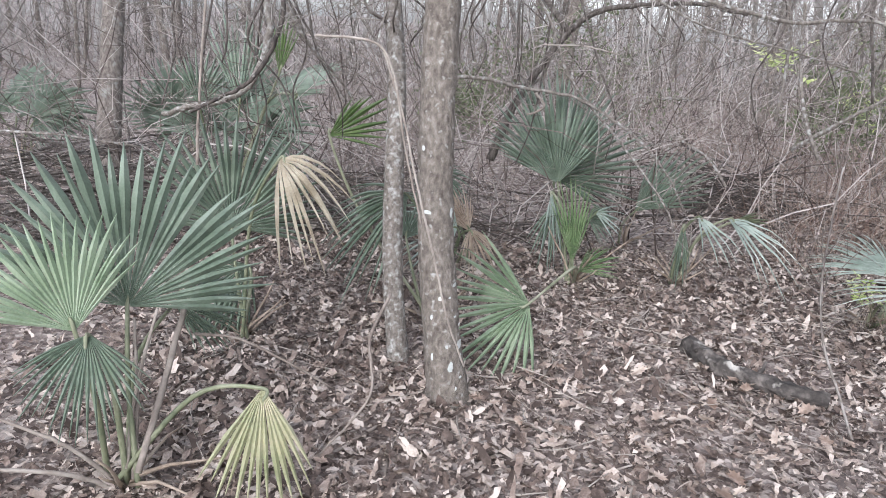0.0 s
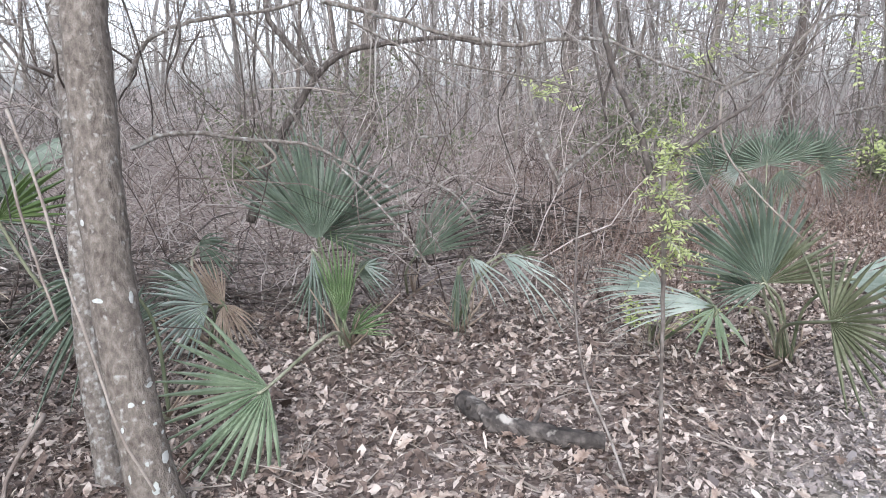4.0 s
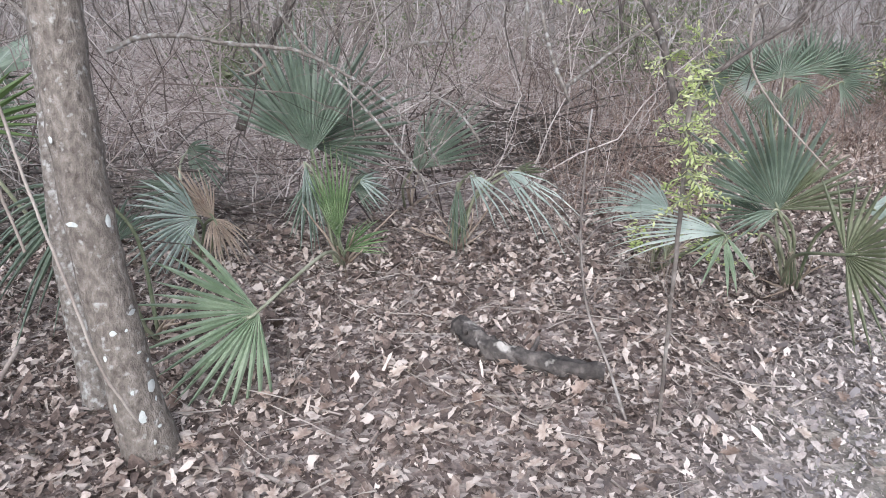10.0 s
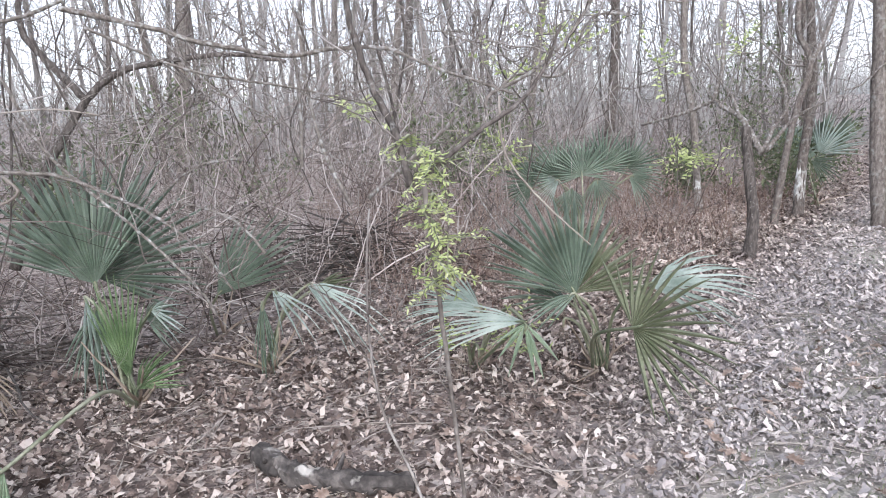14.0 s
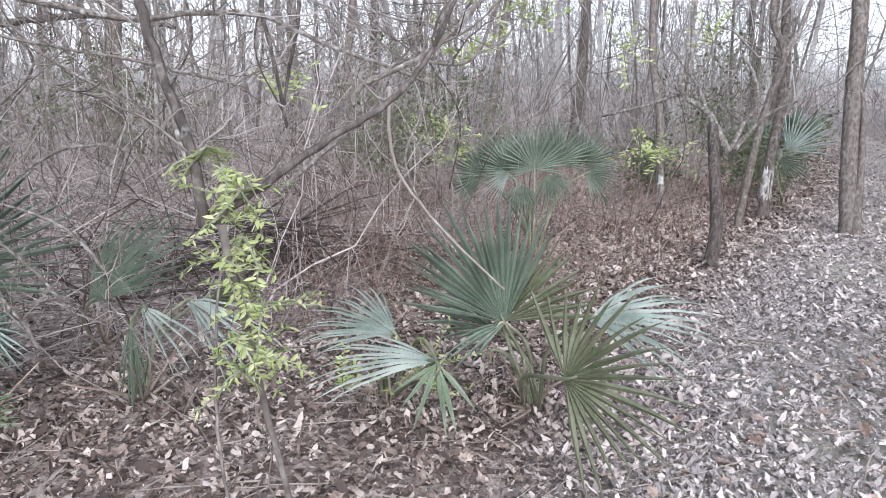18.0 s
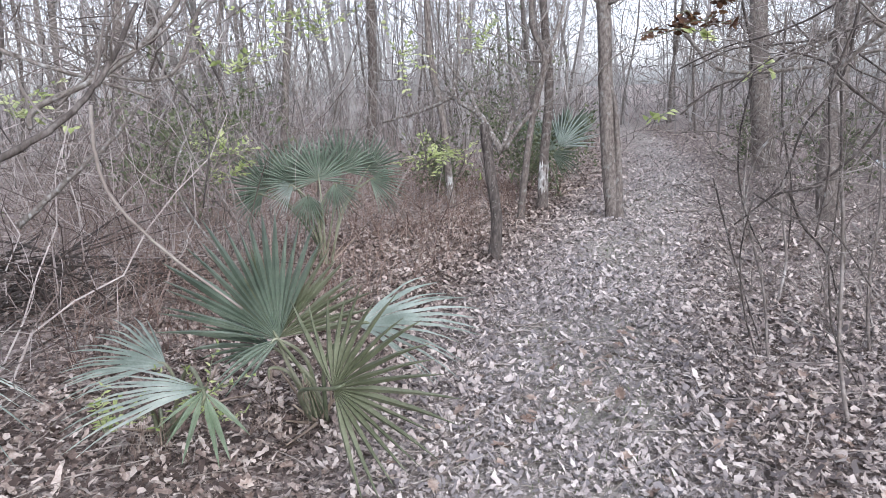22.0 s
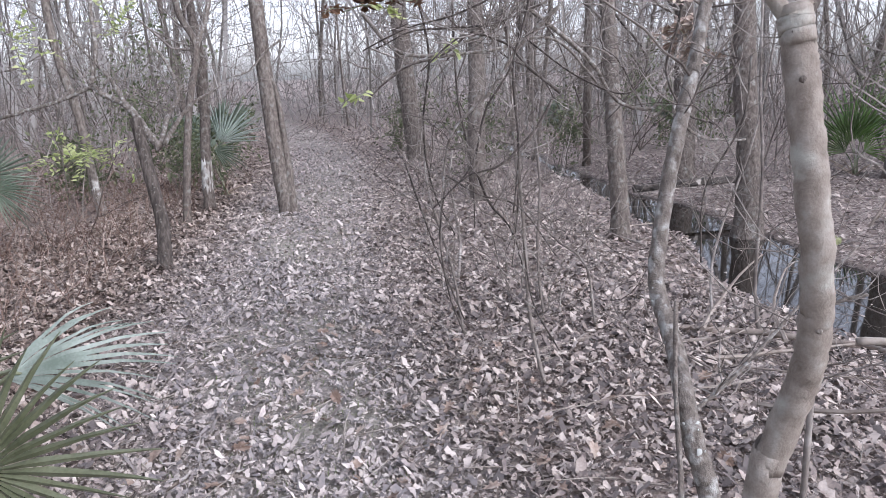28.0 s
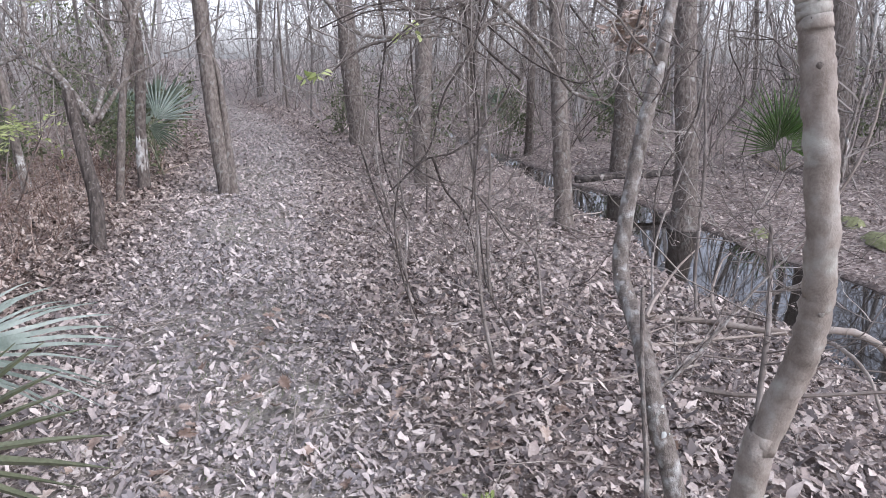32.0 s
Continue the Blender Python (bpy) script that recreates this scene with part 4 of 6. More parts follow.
tree("thick grey tree beyond the creek", [(11.70, 1.21, 0.00), (12.01, 1.23, 0.74), (12.41, 1.30, 1.88), (12.91, 1.40, 3.42)], 0.150, 0.110)
tree("thin straight grey tree stem", [(13.93, 2.79, 0.00), (13.01, 2.67, 1.07), (13.35, 2.72, 2.34), (13.57, 2.75, 3.19)], 0.070, 0.050)
sapling("thin bare sapling among the leaves", [(5.71, 1.89, 0.00), (5.75, 1.94, 0.37), (5.86, 1.95, 0.79), (6.08, 2.04, 1.27), (6.38, 2.10, 2.05)], 0.009, 0.006)
sapling("thin bare sapling among the leaves", [(5.85, 0.69, 0.00), (6.12, 0.72, 0.19), (6.18, 0.72, 0.81), (6.33, 0.76, 1.39), (6.50, 0.77, 2.04)], 0.012, 0.007)
sapling("thin bare sapling among the leaves", [(3.57, 0.79, 0.32), (3.68, 0.78, 0.53), (3.79, 0.76, 0.72), (3.95, 0.75, 0.88), (3.97, 0.75, 0.95)], 0.009, 0.006)
sapling("thin bare sapling among the leaves", [(5.98, 0.95, 0.00), (6.81, 0.93, 0.19), (7.05, 0.73, 0.88), (7.21, 0.64, 1.38), (7.41, 0.57, 2.04)], 0.009, 0.006)
sapling("thin bare sapling among the leaves", [(6.24, 2.61, 0.00), (6.77, 2.75, 0.19), (6.86, 2.85, 0.61), (6.93, 2.85, 0.86)], 0.012, 0.006)
sapling("thin straight stem of a shrub", [(1.89, 2.44, 0), (1.80, 2.33, 0.45), (1.70, 2.20, 0.9), (1.63, 2.12, 1.25)], 0.006, 0.007, twigs=3, reach=0.25)
sapling("thin dark bare sapling stem", [(1.78, 2.43, 0.00), (1.77, 2.64, 0.17), (1.72, 2.75, 0.35), (1.72, 2.86, 0.57), (1.76, 2.97, 0.85), (1.83, 3.10, 1.06)], 0.006, 0.004)
branch("bare grey branch over the undergrowth", [(-2.16, 3.47, 0.90), (-1.83, 3.46, 0.90), (-1.50, 3.54, 0.85)], 0.007, 0.005)
branch("dark crooked branch hanging down", [(-0.85, 3.37, 1.69), (-0.79, 3.29, 1.46), (-0.92, 3.32, 1.19), (-1.21, 3.40, 1.09), (-1.36, 3.49, 1.03)], 0.020, 0.012)
branch("dark crooked branch hanging down", [(-0.77, 3.45, 1.63), (-0.65, 3.39, 1.44), (-0.51, 3.54, 1.26), (-0.40, 3.59, 1.09)], 0.012, 0.005)
branch("long thin bare grey branch", [(0.91, 3.56, 1.78), (1.25, 3.50, 1.62), (1.66, 3.47, 1.54), (1.99, 3.43, 1.46)], 0.006, 0.004)
vine("thin woody vine climbing a trunk", [(-0.24, 2.85, 1.43), (-0.15, 2.73, 1.21), (-0.08, 2.62, 0.97), (0.01, 2.51, 0.69), (0.07, 2.44, 0.49), (0.15, 2.43, 0.29)], 0.005, 0.004)
stick("pale speckled stick leaning on leaves", [(-0.91, 1.92, 0.10), (-0.87, 2.12, 0.38), (-0.86, 2.28, 0.56)], 0.012, 0.010)
stick("pale speckled thin stick", [(-1.08, 3.12, 0.87), (-1.09, 3.19, 1.09), (-1.09, 3.34, 1.58)], 0.008, 0.006)
vine("thin curved pale stick arching over", [(-0.85, 2.33, 0.41), (-0.69, 2.33, 0.40), (-0.50, 2.30, 0.33), (-0.34, 2.36, 0.20)], 0.006, 0.004)
vine("thin curved woody vine hanging down", [(-0.15, 2.52, 0.54), (-0.21, 2.33, 0.43), (-0.19, 2.17, 0.29), (-0.36, 2.11, 0.07)], 0.007, 0.004)
dark_vine("thin dark vine hanging from above", [(0.20, 3.77, 1.90), (0.20, 3.72, 1.69), (0.13, 3.75, 1.53), (0.16, 3.76, 1.38)], 0.006, 0.003)
dark_vine("thin dark vine hanging from above", [(0.23, 3.98, 1.93), (0.14, 3.95, 1.68), (0.09, 3.97, 1.48), (0.10, 3.98, 1.33)], 0.006, 0.003)
dark_vine("thin dark vine hanging from above", [(-0.12, 4.30, 1.96), (-0.04, 4.21, 1.67), (-0.01, 4.20, 1.43), (-0.02, 4.22, 1.26)], 0.006, 0.003)
dark_vine("thin dark vine hanging from above", [(0.39, 4.38, 1.98), (0.43, 4.29, 1.66), (0.44, 4.27, 1.37), (0.41, 4.29, 1.19)], 0.006, 0.003)
dark_vine("thin dark vine hanging from above", [(0.45, 4.58, 2.01), (0.47, 4.48, 1.64), (0.48, 4.45, 1.30), (0.42, 4.48, 1.12)], 0.006, 0.003)
dark_vine("thin dark vine hanging from above", [(-0.64, 5.11, 2.04), (-0.64, 5.01, 1.62), (-0.58, 4.95, 1.23), (-0.69, 4.99, 1.04)], 0.006, 0.003)
dark_vine("thin dark vine hanging from above", [(0.56, 4.99, 2.07), (0.49, 4.90, 1.60), (0.53, 4.83, 1.15), (0.41, 4.87, 0.95)], 0.006, 0.003)
dark_vine("thin dark vine hanging from above", [(-0.77, 3.26, 1.67), (-0.86, 3.18, 1.43), (-0.71, 3.17, 1.25), (-0.64, 3.16, 1.05)], 0.006, 0.003)
dark_vine("thin dark vine hanging from above", [(-0.77, 3.42, 1.68), (-0.63, 3.33, 1.42), (-0.69, 3.32, 1.20), (-0.64, 3.30, 1.00)], 0.006, 0.003)
dark_vine("thin dark vine hanging from above", [(-0.69, 3.58, 1.69), (-0.61, 3.48, 1.39), (-0.49, 3.46, 1.17), (-0.47, 3.45, 0.97)], 0.006, 0.003)
dark_vine("thin dark vine hanging from above", [(-0.91, 3.74, 1.69), (-0.93, 3.63, 1.34), (-0.88, 3.60, 1.10), (-0.89, 3.59, 0.89)], 0.006, 0.003)
dark_vine("thin dark vine hanging from above", [(-1.21, 3.90, 1.67), (-1.25, 3.78, 1.29), (-1.22, 3.75, 1.02), (-1.25, 3.73, 0.81)], 0.006, 0.003)
dark_vine("thin dark vine hanging from above", [(0.70, 4.05, 1.81), (0.85, 3.92, 1.40), (0.97, 3.88, 1.12), (0.94, 3.86, 0.90)], 0.006, 0.003)
dark_vine("thin dark vine hanging from above", [(0.61, 4.21, 1.81), (0.57, 4.06, 1.34), (0.53, 4.02, 1.03), (0.46, 4.00, 0.81)], 0.006, 0.003)
branch("bare twiggy branch hanging over the trail", [(4.47, 1.59, 1.66), (4.44, 1.73, 1.53), (4.40, 1.85, 1.35), (4.36, 1.99, 1.20), (4.36, 2.04, 0.93)], 0.009, 0.003)
branch("bare twiggy branch hanging over the trail", [(4.68, 1.71, 1.76), (4.62, 1.87, 1.61), (4.53, 2.06, 1.52), (4.48, 2.24, 1.45), (4.45, 2.37, 1.34)], 0.008, 0.003)
branch("bare twiggy branch hanging over the trail", [(5.05, 1.94, 1.81), (4.96, 1.90, 1.42), (4.99, 1.89, 1.06), (5.05, 1.86, 0.70), (5.07, 1.88, 0.37)], 0.008, 0.004)
branch("dark bare branch arching over the creek bank", [(4.69, 2.50, 1.70), (4.79, 2.34, 1.52), (5.08, 2.03, 1.53), (5.27, 1.77, 1.58), (5.47, 1.55, 1.33)], 0.010, 0.006)
branch("dark bare branch arching over the creek bank", [(5.07, 1.87, 1.73), (5.28, 1.61, 1.49), (5.37, 1.47, 1.28), (5.40, 1.30, 1.24), (5.35, 1.23, 1.39), (5.41, 1.19, 1.55)], 0.012, 0.006)
branch("thin dark looping bare branch", [(5.04, 1.12, 1.72), (4.95, 1.13, 1.39), (4.90, 1.19, 1.25), (4.90, 1.07, 1.14), (5.04, 0.90, 1.12)], 0.009, 0.005)
branch("white bleached twig hanging down", [(3.61, 0.66, 1.53), (3.58, 0.67, 1.41), (3.58, 0.69, 1.23), (3.61, 0.68, 1.14)], 0.004, 0.003)
branch("thin grey branch across the creek bank", [(3.55, 1.10, 0.52), (3.67, 0.96, 0.63), (3.80, 0.81, 0.79), (3.93, 0.66, 0.93)], 0.007, 0.003)
branch("bleached crooked branch over the water", [(4.79, 0.64, 0.35), (4.83, 0.59, 0.44), (4.86, 0.50, 0.49), (4.89, 0.41, 0.51)], 0.010, 0.008)
sapling("thin bare dark sapling among leaves", [(4.71, 1.68, 0.00), (4.85, 1.79, 0.34), (4.96, 1.85, 0.82), (5.05, 1.95, 1.42)], 0.010, 0.006)
sapling("thin bare dark sapling among leaves", [(5.23, 2.23, 0.00), (5.44, 2.37, 0.36), (5.46, 2.51, 0.82), (5.54, 2.54, 1.15)], 0.008, 0.004)
sapling("thin bare dark sapling among leaves", [(5.51, 1.56, 0.00), (5.70, 1.65, 0.34), (5.80, 1.85, 0.47), (5.90, 2.09, 0.68)], 0.008, 0.004)
dark_branch("thin dark twig hanging over the trail edge", [(4.40, 1.67, 1.89), (4.35, 1.69, 1.64), (4.30, 1.73, 1.44), (4.26, 1.70, 1.17), (4.21, 1.71, 0.93)], 0.005, 0.003)
dark_branch("thin dark twig hanging over the trail edge", [(4.58, 2.09, 1.00), (4.53, 2.11, 0.75), (4.49, 2.06, 0.51), (4.47, 1.99, 0.34)], 0.004, 0.003)
dark_branch("thin dark twig hanging over the trail edge", [(4.39, 1.72, 0.83), (4.35, 1.67, 0.56), (4.33, 1.56, 0.37)], 0.004, 0.003)
dark_branch("thin dark twig hanging over the trail edge", [(4.66, 2.31, 1.05), (4.63, 2.22, 0.82), (4.60, 2.12, 0.58), (4.57, 2.02, 0.37)], 0.004, 0.003)
dark_branch("thin dark twig hanging over the trail edge", [(4.60, 1.67, 1.87), (4.55, 1.84, 1.73), (4.51, 2.02, 1.65), (4.48, 2.20, 1.61), (4.44, 2.38, 1.53)], 0.005, 0.003)
dark_branch("thin dark twig hanging over the trail edge", [(4.73, 1.78, 1.56), (4.73, 1.56, 1.40), (4.74, 1.37, 1.33), (4.77, 1.28, 1.43)], 0.004, 0.003)
dark_branch("thin dark twig hanging over the trail edge", [(4.25, 1.14, 1.80), (4.20, 1.17, 1.57), (4.17, 1.20, 1.42), (4.15, 1.14, 1.29), (4.16, 1.05, 1.25)], 0.005, 0.003)
dark_branch("thin dark twig hanging over the trail edge", [(4.52, 0.93, 1.46), (4.47, 0.95, 1.23), (4.41, 1.06, 1.00), (4.37, 1.06, 0.74)], 0.004, 0.003)
dark_branch("thin dark twig hanging over the trail edge", [(4.58, 2.09, 1.01), (4.59, 1.95, 0.93), (4.60, 1.78, 0.88), (4.59, 1.62, 0.68)], 0.004, 0.003)
dark_branch("thin dark twig hanging over the trail edge", [(4.71, 1.43, 1.75), (4.67, 1.47, 1.55), (4.66, 1.39, 1.45), (4.64, 1.30, 1.28)], 0.004, 0.003)
dark_branch("thin dark twig hanging over the trail edge", [(5.58, -0.55, 1.64), (5.55, -0.36, 1.62), (5.53, -0.14, 1.68), (5.51, 0.08, 1.74)], 0.006, 0.003)
dark_branch("thin dark twig hanging over the trail edge", [(5.29, -0.06, 1.54), (5.25, 0.04, 1.41), (5.24, 0.17, 1.47)], 0.005, 0.003)
dark_branch("dark broken limb overhead", [(4.18, 1.53, 1.72), (4.20, 1.47, 1.76), (4.22, 1.37, 1.83), (4.25, 1.25, 1.91)], 0.014, 0.012)
vine("bleached thin vine over the creek", [(4.47, -0.05, 1.02), (4.45, -0.02, 0.92), (4.39, 0.06, 0.65), (4.35, 0.16, 0.54), (4.32, 0.26, 0.46)], 0.006, 0.004)
vine("bleached thin vine hanging down", [(3.81, 0.53, 1.73), (3.78, 0.56, 1.61), (3.74, 0.58, 1.41), (3.69, 0.62, 1.20), (3.65, 0.70, 1.04)], 0.004, 0.003)
vine("dry fallen branch in the creek mud", [(4.29, 0.56, 0.52), (4.31, 0.38, 0.52), (4.32, 0.26, 0.45), (4.30, 0.16, 0.29), (4.30, 0.08, 0.20), (4.32, -0.10, 0.21)], 0.014, 0.010)
tree("thick grey tree standing across the creek", [(11.77, -1.38, 0.00), (12.02, -1.37, 1.33), (12.30, -1.27, 2.86), (12.58, -1.20, 4.38)], 0.193, 0.155)
branch("grey limb of a slender tree", [(-0.14, 4.41, 1.54), (-0.05, 4.42, 1.71), (0.05, 4.40, 1.78), (0.27, 4.33, 1.84), (0.61, 4.22, 1.88), (0.84, 4.15, 1.96)], 0.013, 0.008)
branch("long bare branch sweeping over the undergrowth", [(0.83, 3.81, 1.88), (1.16, 3.66, 1.79), (1.33, 3.58, 1.73), (1.64, 3.46, 1.67), (1.80, 3.40, 1.69), (2.00, 3.33, 1.69), (2.10, 3.28, 1.65), (2.25, 3.21, 1.58), (2.41, 3.14, 1.52), (2.50, 3.09, 1.48)], 0.012, 0.005)
dark_branch("crooked dark limb rising from the thicket", [(0.40, 5.08, 0.63), (0.53, 5.13, 1.00), (0.71, 5.13, 1.31), (0.88, 5.13, 1.56), (1.07, 5.10, 1.71), (1.37, 5.00, 1.77), (1.71, 4.88, 1.79), (1.96, 4.78, 1.74)], 0.032, 0.010)
dark_branch("crooked dark limb forking upward", [(0.87, 5.13, 1.56), (0.71, 5.25, 1.77), (0.60, 5.32, 1.93), (0.59, 5.37, 2.10), (0.65, 5.42, 2.41)], 0.022, 0.016)
branch("long arching pale branch over a palmetto", [(-0.07, 3.87, 1.22), (0.08, 3.90, 1.28), (0.26, 3.90, 1.28), (0.44, 3.89, 1.25), (0.73, 3.85, 1.22), (0.97, 3.80, 1.10), (1.13, 3.78, 0.99), (1.28, 3.75, 0.83), (1.39, 3.74, 0.65)], 0.012, 0.005)
branch("long thin bare stem slanting down", [(0.38, 4.19, 1.88), (0.56, 4.06, 1.64), (0.67, 3.96, 1.38), (0.78, 3.88, 1.22), (0.99, 3.75, 1.00), (1.20, 3.62, 0.75), (1.28, 3.55, 0.60)], 0.009, 0.006)
vine("thin straight pale twig", [(0.53, 3.93, 1.48), (0.74, 3.85, 1.49), (0.92, 3.78, 1.46)], 0.004, 0.003)
vine("broken pale branch end", [(0.53, 3.98, 1.22), (0.58, 3.94, 1.16), (0.54, 3.95, 1.12), (0.49, 3.96, 1.10)], 0.007, 0.006)
branch("bare crooked branch in the thicket", [(1.62, 4.55, 1.20), (1.45, 4.61, 1.19), (1.32, 4.65, 1.13), (1.15, 4.68, 1.00)], 0.009, 0.006)
branch("thin arching bare twig", [(1.20, 3.98, 1.80), (1.40, 3.85, 1.56), (1.73, 3.68, 1.35), (1.88, 3.58, 1.21)], 0.005, 0.003)
dark_branch("forked limb of a leafy shrub", [(1.61, 2.16, 1.24), (1.61, 2.21, 1.33), (1.60, 2.26, 1.41), (1.58, 2.32, 1.50), (1.56, 2.38, 1.63), (1.56, 2.44, 1.75), (1.57, 2.51, 1.95)], 0.0100, 0.0085)
dark_branch("slanting limb of a leafy shrub", [(1.61, 2.16, 1.24), (1.73, 2.18, 1.31), (1.85, 2.20, 1.38), (1.97, 2.21, 1.44), (2.07, 2.24, 1.53), (2.16, 2.28, 1.66)], 0.0080, 0.0045)
branch("arching upper limb of a shrub", [(1.97, 2.40, 1.43), (1.99, 2.40, 1.47), (2.13, 2.37, 1.54), (2.24, 2.35, 1.64), (2.32, 2.35, 1.74), (2.37, 2.35, 1.83)], 0.006, 0.005)
branch("thin crooked twig of a shrub", [(2.50, 2.38, 1.71), (2.38, 2.43, 1.70), (2.27, 2.42, 1.53), (2.13, 2.48, 1.53), (2.05, 2.49, 1.47)], 0.005, 0.003)
dark_vine("dark vine hanging straight down", [(2.12, 3.68, 1.95), (2.10, 3.63, 1.74), (2.12, 3.58, 1.56), (2.14, 3.51, 1.32)], 0.010, 0.006)
dark_vine("dark vine hanging straight down", [(2.23, 3.64, 1.96), (2.22, 3.58, 1.72), (2.17, 3.56, 1.53), (2.14, 3.54, 1.40)], 0.008, 0.005)
vine("thin pale vine curving to the ground", [(2.17, 2.66, 1.47), (2.16, 2.64, 1.35), (2.18, 2.61, 1.24), (2.27, 2.54, 1.10), (2.40, 2.45, 0.95)], 0.005, 0.003)
dark_branch("dark crooked branch hanging over palmettos", [(-0.75, 3.25, 1.90), (-0.71, 3.17, 1.67), (-0.70, 3.13, 1.53), (-0.75, 3.09, 1.37), (-0.84, 3.07, 1.25), (-0.96, 3.07, 1.18), (-1.09, 3.07, 1.11)], 0.013, 0.007)
dark_branch("dark slanting branch over palmettos", [(-0.73, 3.31, 1.77), (-0.66, 3.24, 1.58), (-0.57, 3.19, 1.44), (-0.48, 3.13, 1.29), (-0.41, 3.09, 1.20)], 0.007, 0.003)
dark_branch("thin dark twig over palmettos", [(-1.05, 3.48, 1.83), (-1.02, 3.42, 1.63), (-1.00, 3.35, 1.41), (-1.02, 3.33, 1.31)], 0.006, 0.004)
dark_branch("thin dark twig over palmettos", [(-1.20, 3.51, 1.83), (-1.27, 3.43, 1.54), (-1.25, 3.37, 1.34), (-1.30, 3.31, 1.10)], 0.006, 0.004)
branch("thin branch crossing a pale trunk", [(-0.48, 3.16, 1.75), (-0.28, 3.12, 1.71), (-0.24, 3.10, 1.67), (-0.29, 3.04, 1.44)], 0.006, 0.004)
vine("thin pale vine crossing a trunk", [(-0.48, 2.66, 1.48), (-0.26, 2.62, 1.47), (-0.18, 2.57, 1.36), (-0.13, 2.50, 1.14), (-0.05, 2.41, 0.86)], 0.005, 0.004)
dark_branch("dark bare twiggy branch hanging beside the trail", [(4.65, 1.68, 1.69), (4.56, 1.81, 1.63), (4.48, 1.94, 1.58), (4.43, 2.04, 1.50), (4.36, 2.16, 1.46), (4.30, 2.26, 1.38)], 0.006, 0.003)
dark_branch("dark bare twiggy branch hanging beside the trail", [(4.90, 1.89, 1.78), (4.88, 1.94, 1.65), (4.78, 2.10, 1.62), (4.69, 2.26, 1.61), (4.59, 2.39, 1.54)], 0.006, 0.003)
dark_branch("dark bare twiggy branch hanging beside the trail", [(4.36, 1.57, 1.35), (4.34, 1.69, 1.45), (4.35, 1.77, 1.53), (4.29, 1.91, 1.56), (4.19, 2.04, 1.44)], 0.006, 0.003)
dark_branch("dark bare twiggy branch hanging beside the trail", [(4.71, 1.79, 1.78), (4.67, 1.81, 1.49), (4.57, 1.91, 1.28), (4.52, 1.96, 1.06), (4.41, 2.09, 0.90)], 0.006, 0.003)
dark_branch("dark bare twiggy branch hanging beside the trail", [(4.74, 1.88, 1.69), (4.76, 1.84, 1.40), (4.76, 1.82, 1.11), (4.74, 1.82, 0.83), (4.71, 1.84, 0.59)], 0.006, 0.003)
dark_branch("dark bare twiggy branch hanging beside the trail", [(4.90, 2.34, 1.86), (4.93, 2.28, 1.53), (4.88, 2.30, 1.20), (4.89, 2.27, 0.91), (4.97, 2.19, 0.66)], 0.006, 0.003)
dark_branch("dark bare twiggy branch hanging beside the trail", [(4.69, 1.99, 1.01), (4.76, 1.95, 0.86), (4.87, 1.88, 0.72), (4.92, 1.84, 0.54)], 0.006, 0.003)
dark_branch("dark bare twiggy branch hanging beside the trail", [(4.70, 1.66, 1.32), (4.66, 1.73, 1.19), (4.56, 1.85, 1.06), (4.49, 1.97, 1.02), (4.41, 2.09, 0.90)], 0.006, 0.003)
dark_branch("dark bare twiggy branch hanging beside the trail", [(5.14, 2.23, 1.78), (5.10, 2.20, 1.32), (5.12, 2.14, 0.97), (5.11, 2.13, 0.67)], 0.006, 0.003)
dark_branch("thin dark crooked branch over the creek bank", [(6.09, 2.15, 1.83), (6.00, 2.23, 1.57), (6.02, 1.99, 1.41), (6.00, 1.86, 1.21)], 0.007, 0.003)
dark_branch("thin dark crooked branch over the creek bank", [(6.32, 2.06, 1.78), (6.30, 1.92, 1.58), (6.26, 1.82, 1.34), (6.20, 1.69, 1.00)], 0.006, 0.003)
dark_branch("thin dark crooked branch over the creek bank", [(5.79, 1.53, 1.71), (5.77, 1.36, 1.47), (5.69, 1.46, 1.27), (5.63, 1.56, 1.15)], 0.007, 0.003)
dark_branch("thin dark crooked branch over the creek bank", [(6.78, 2.83, 1.86), (6.76, 2.66, 1.63), (6.67, 2.72, 1.32), (6.62, 2.56, 1.02)], 0.008, 0.003)
dark_branch("thin dark crooked branch over the creek bank", [(6.25, 0.65, 1.79), (6.17, 0.66, 1.51), (6.13, 0.55, 1.24), (6.03, 0.69, 1.02)], 0.006, 0.003)
dark_branch("thin dark crooked twig hanging before the thicket", [(-0.26, 4.50, 1.73), (-0.10, 4.42, 1.59), (-0.20, 4.40, 1.40), (-0.05, 4.31, 1.20)], 0.007, 0.003)
dark_branch("thin dark crooked twig hanging before the thicket", [(0.25, 4.26, 1.78), (0.15, 4.24, 1.59), (0.25, 4.18, 1.43), (0.15, 4.15, 1.18)], 0.006, 0.003)
dark_branch("thin dark crooked twig hanging before the thicket", [(1.38, 4.20, 1.97), (1.25, 4.18, 1.74), (1.35, 4.10, 1.54), (1.16, 4.11, 1.33)], 0.006, 0.003)
dark_branch("thin dark crooked twig hanging before the thicket", [(1.90, 4.26, 1.96), (1.94, 4.18, 1.66), (1.80, 4.15, 1.36), (1.87, 4.05, 1.02)], 0.006, 0.003)
dark_branch("thin dark crooked twig hanging before the thicket", [(2.34, 4.36, 1.99), (2.23, 4.30, 1.64), (2.33, 4.20, 1.32)], 0.006, 0.003)
dark_branch("thin dark crooked twig hanging before the thicket", [(2.81, 3.67, 1.92), (2.74, 3.63, 1.64), (2.86, 3.52, 1.36), (2.79, 3.47, 1.06)], 0.005, 0.003)
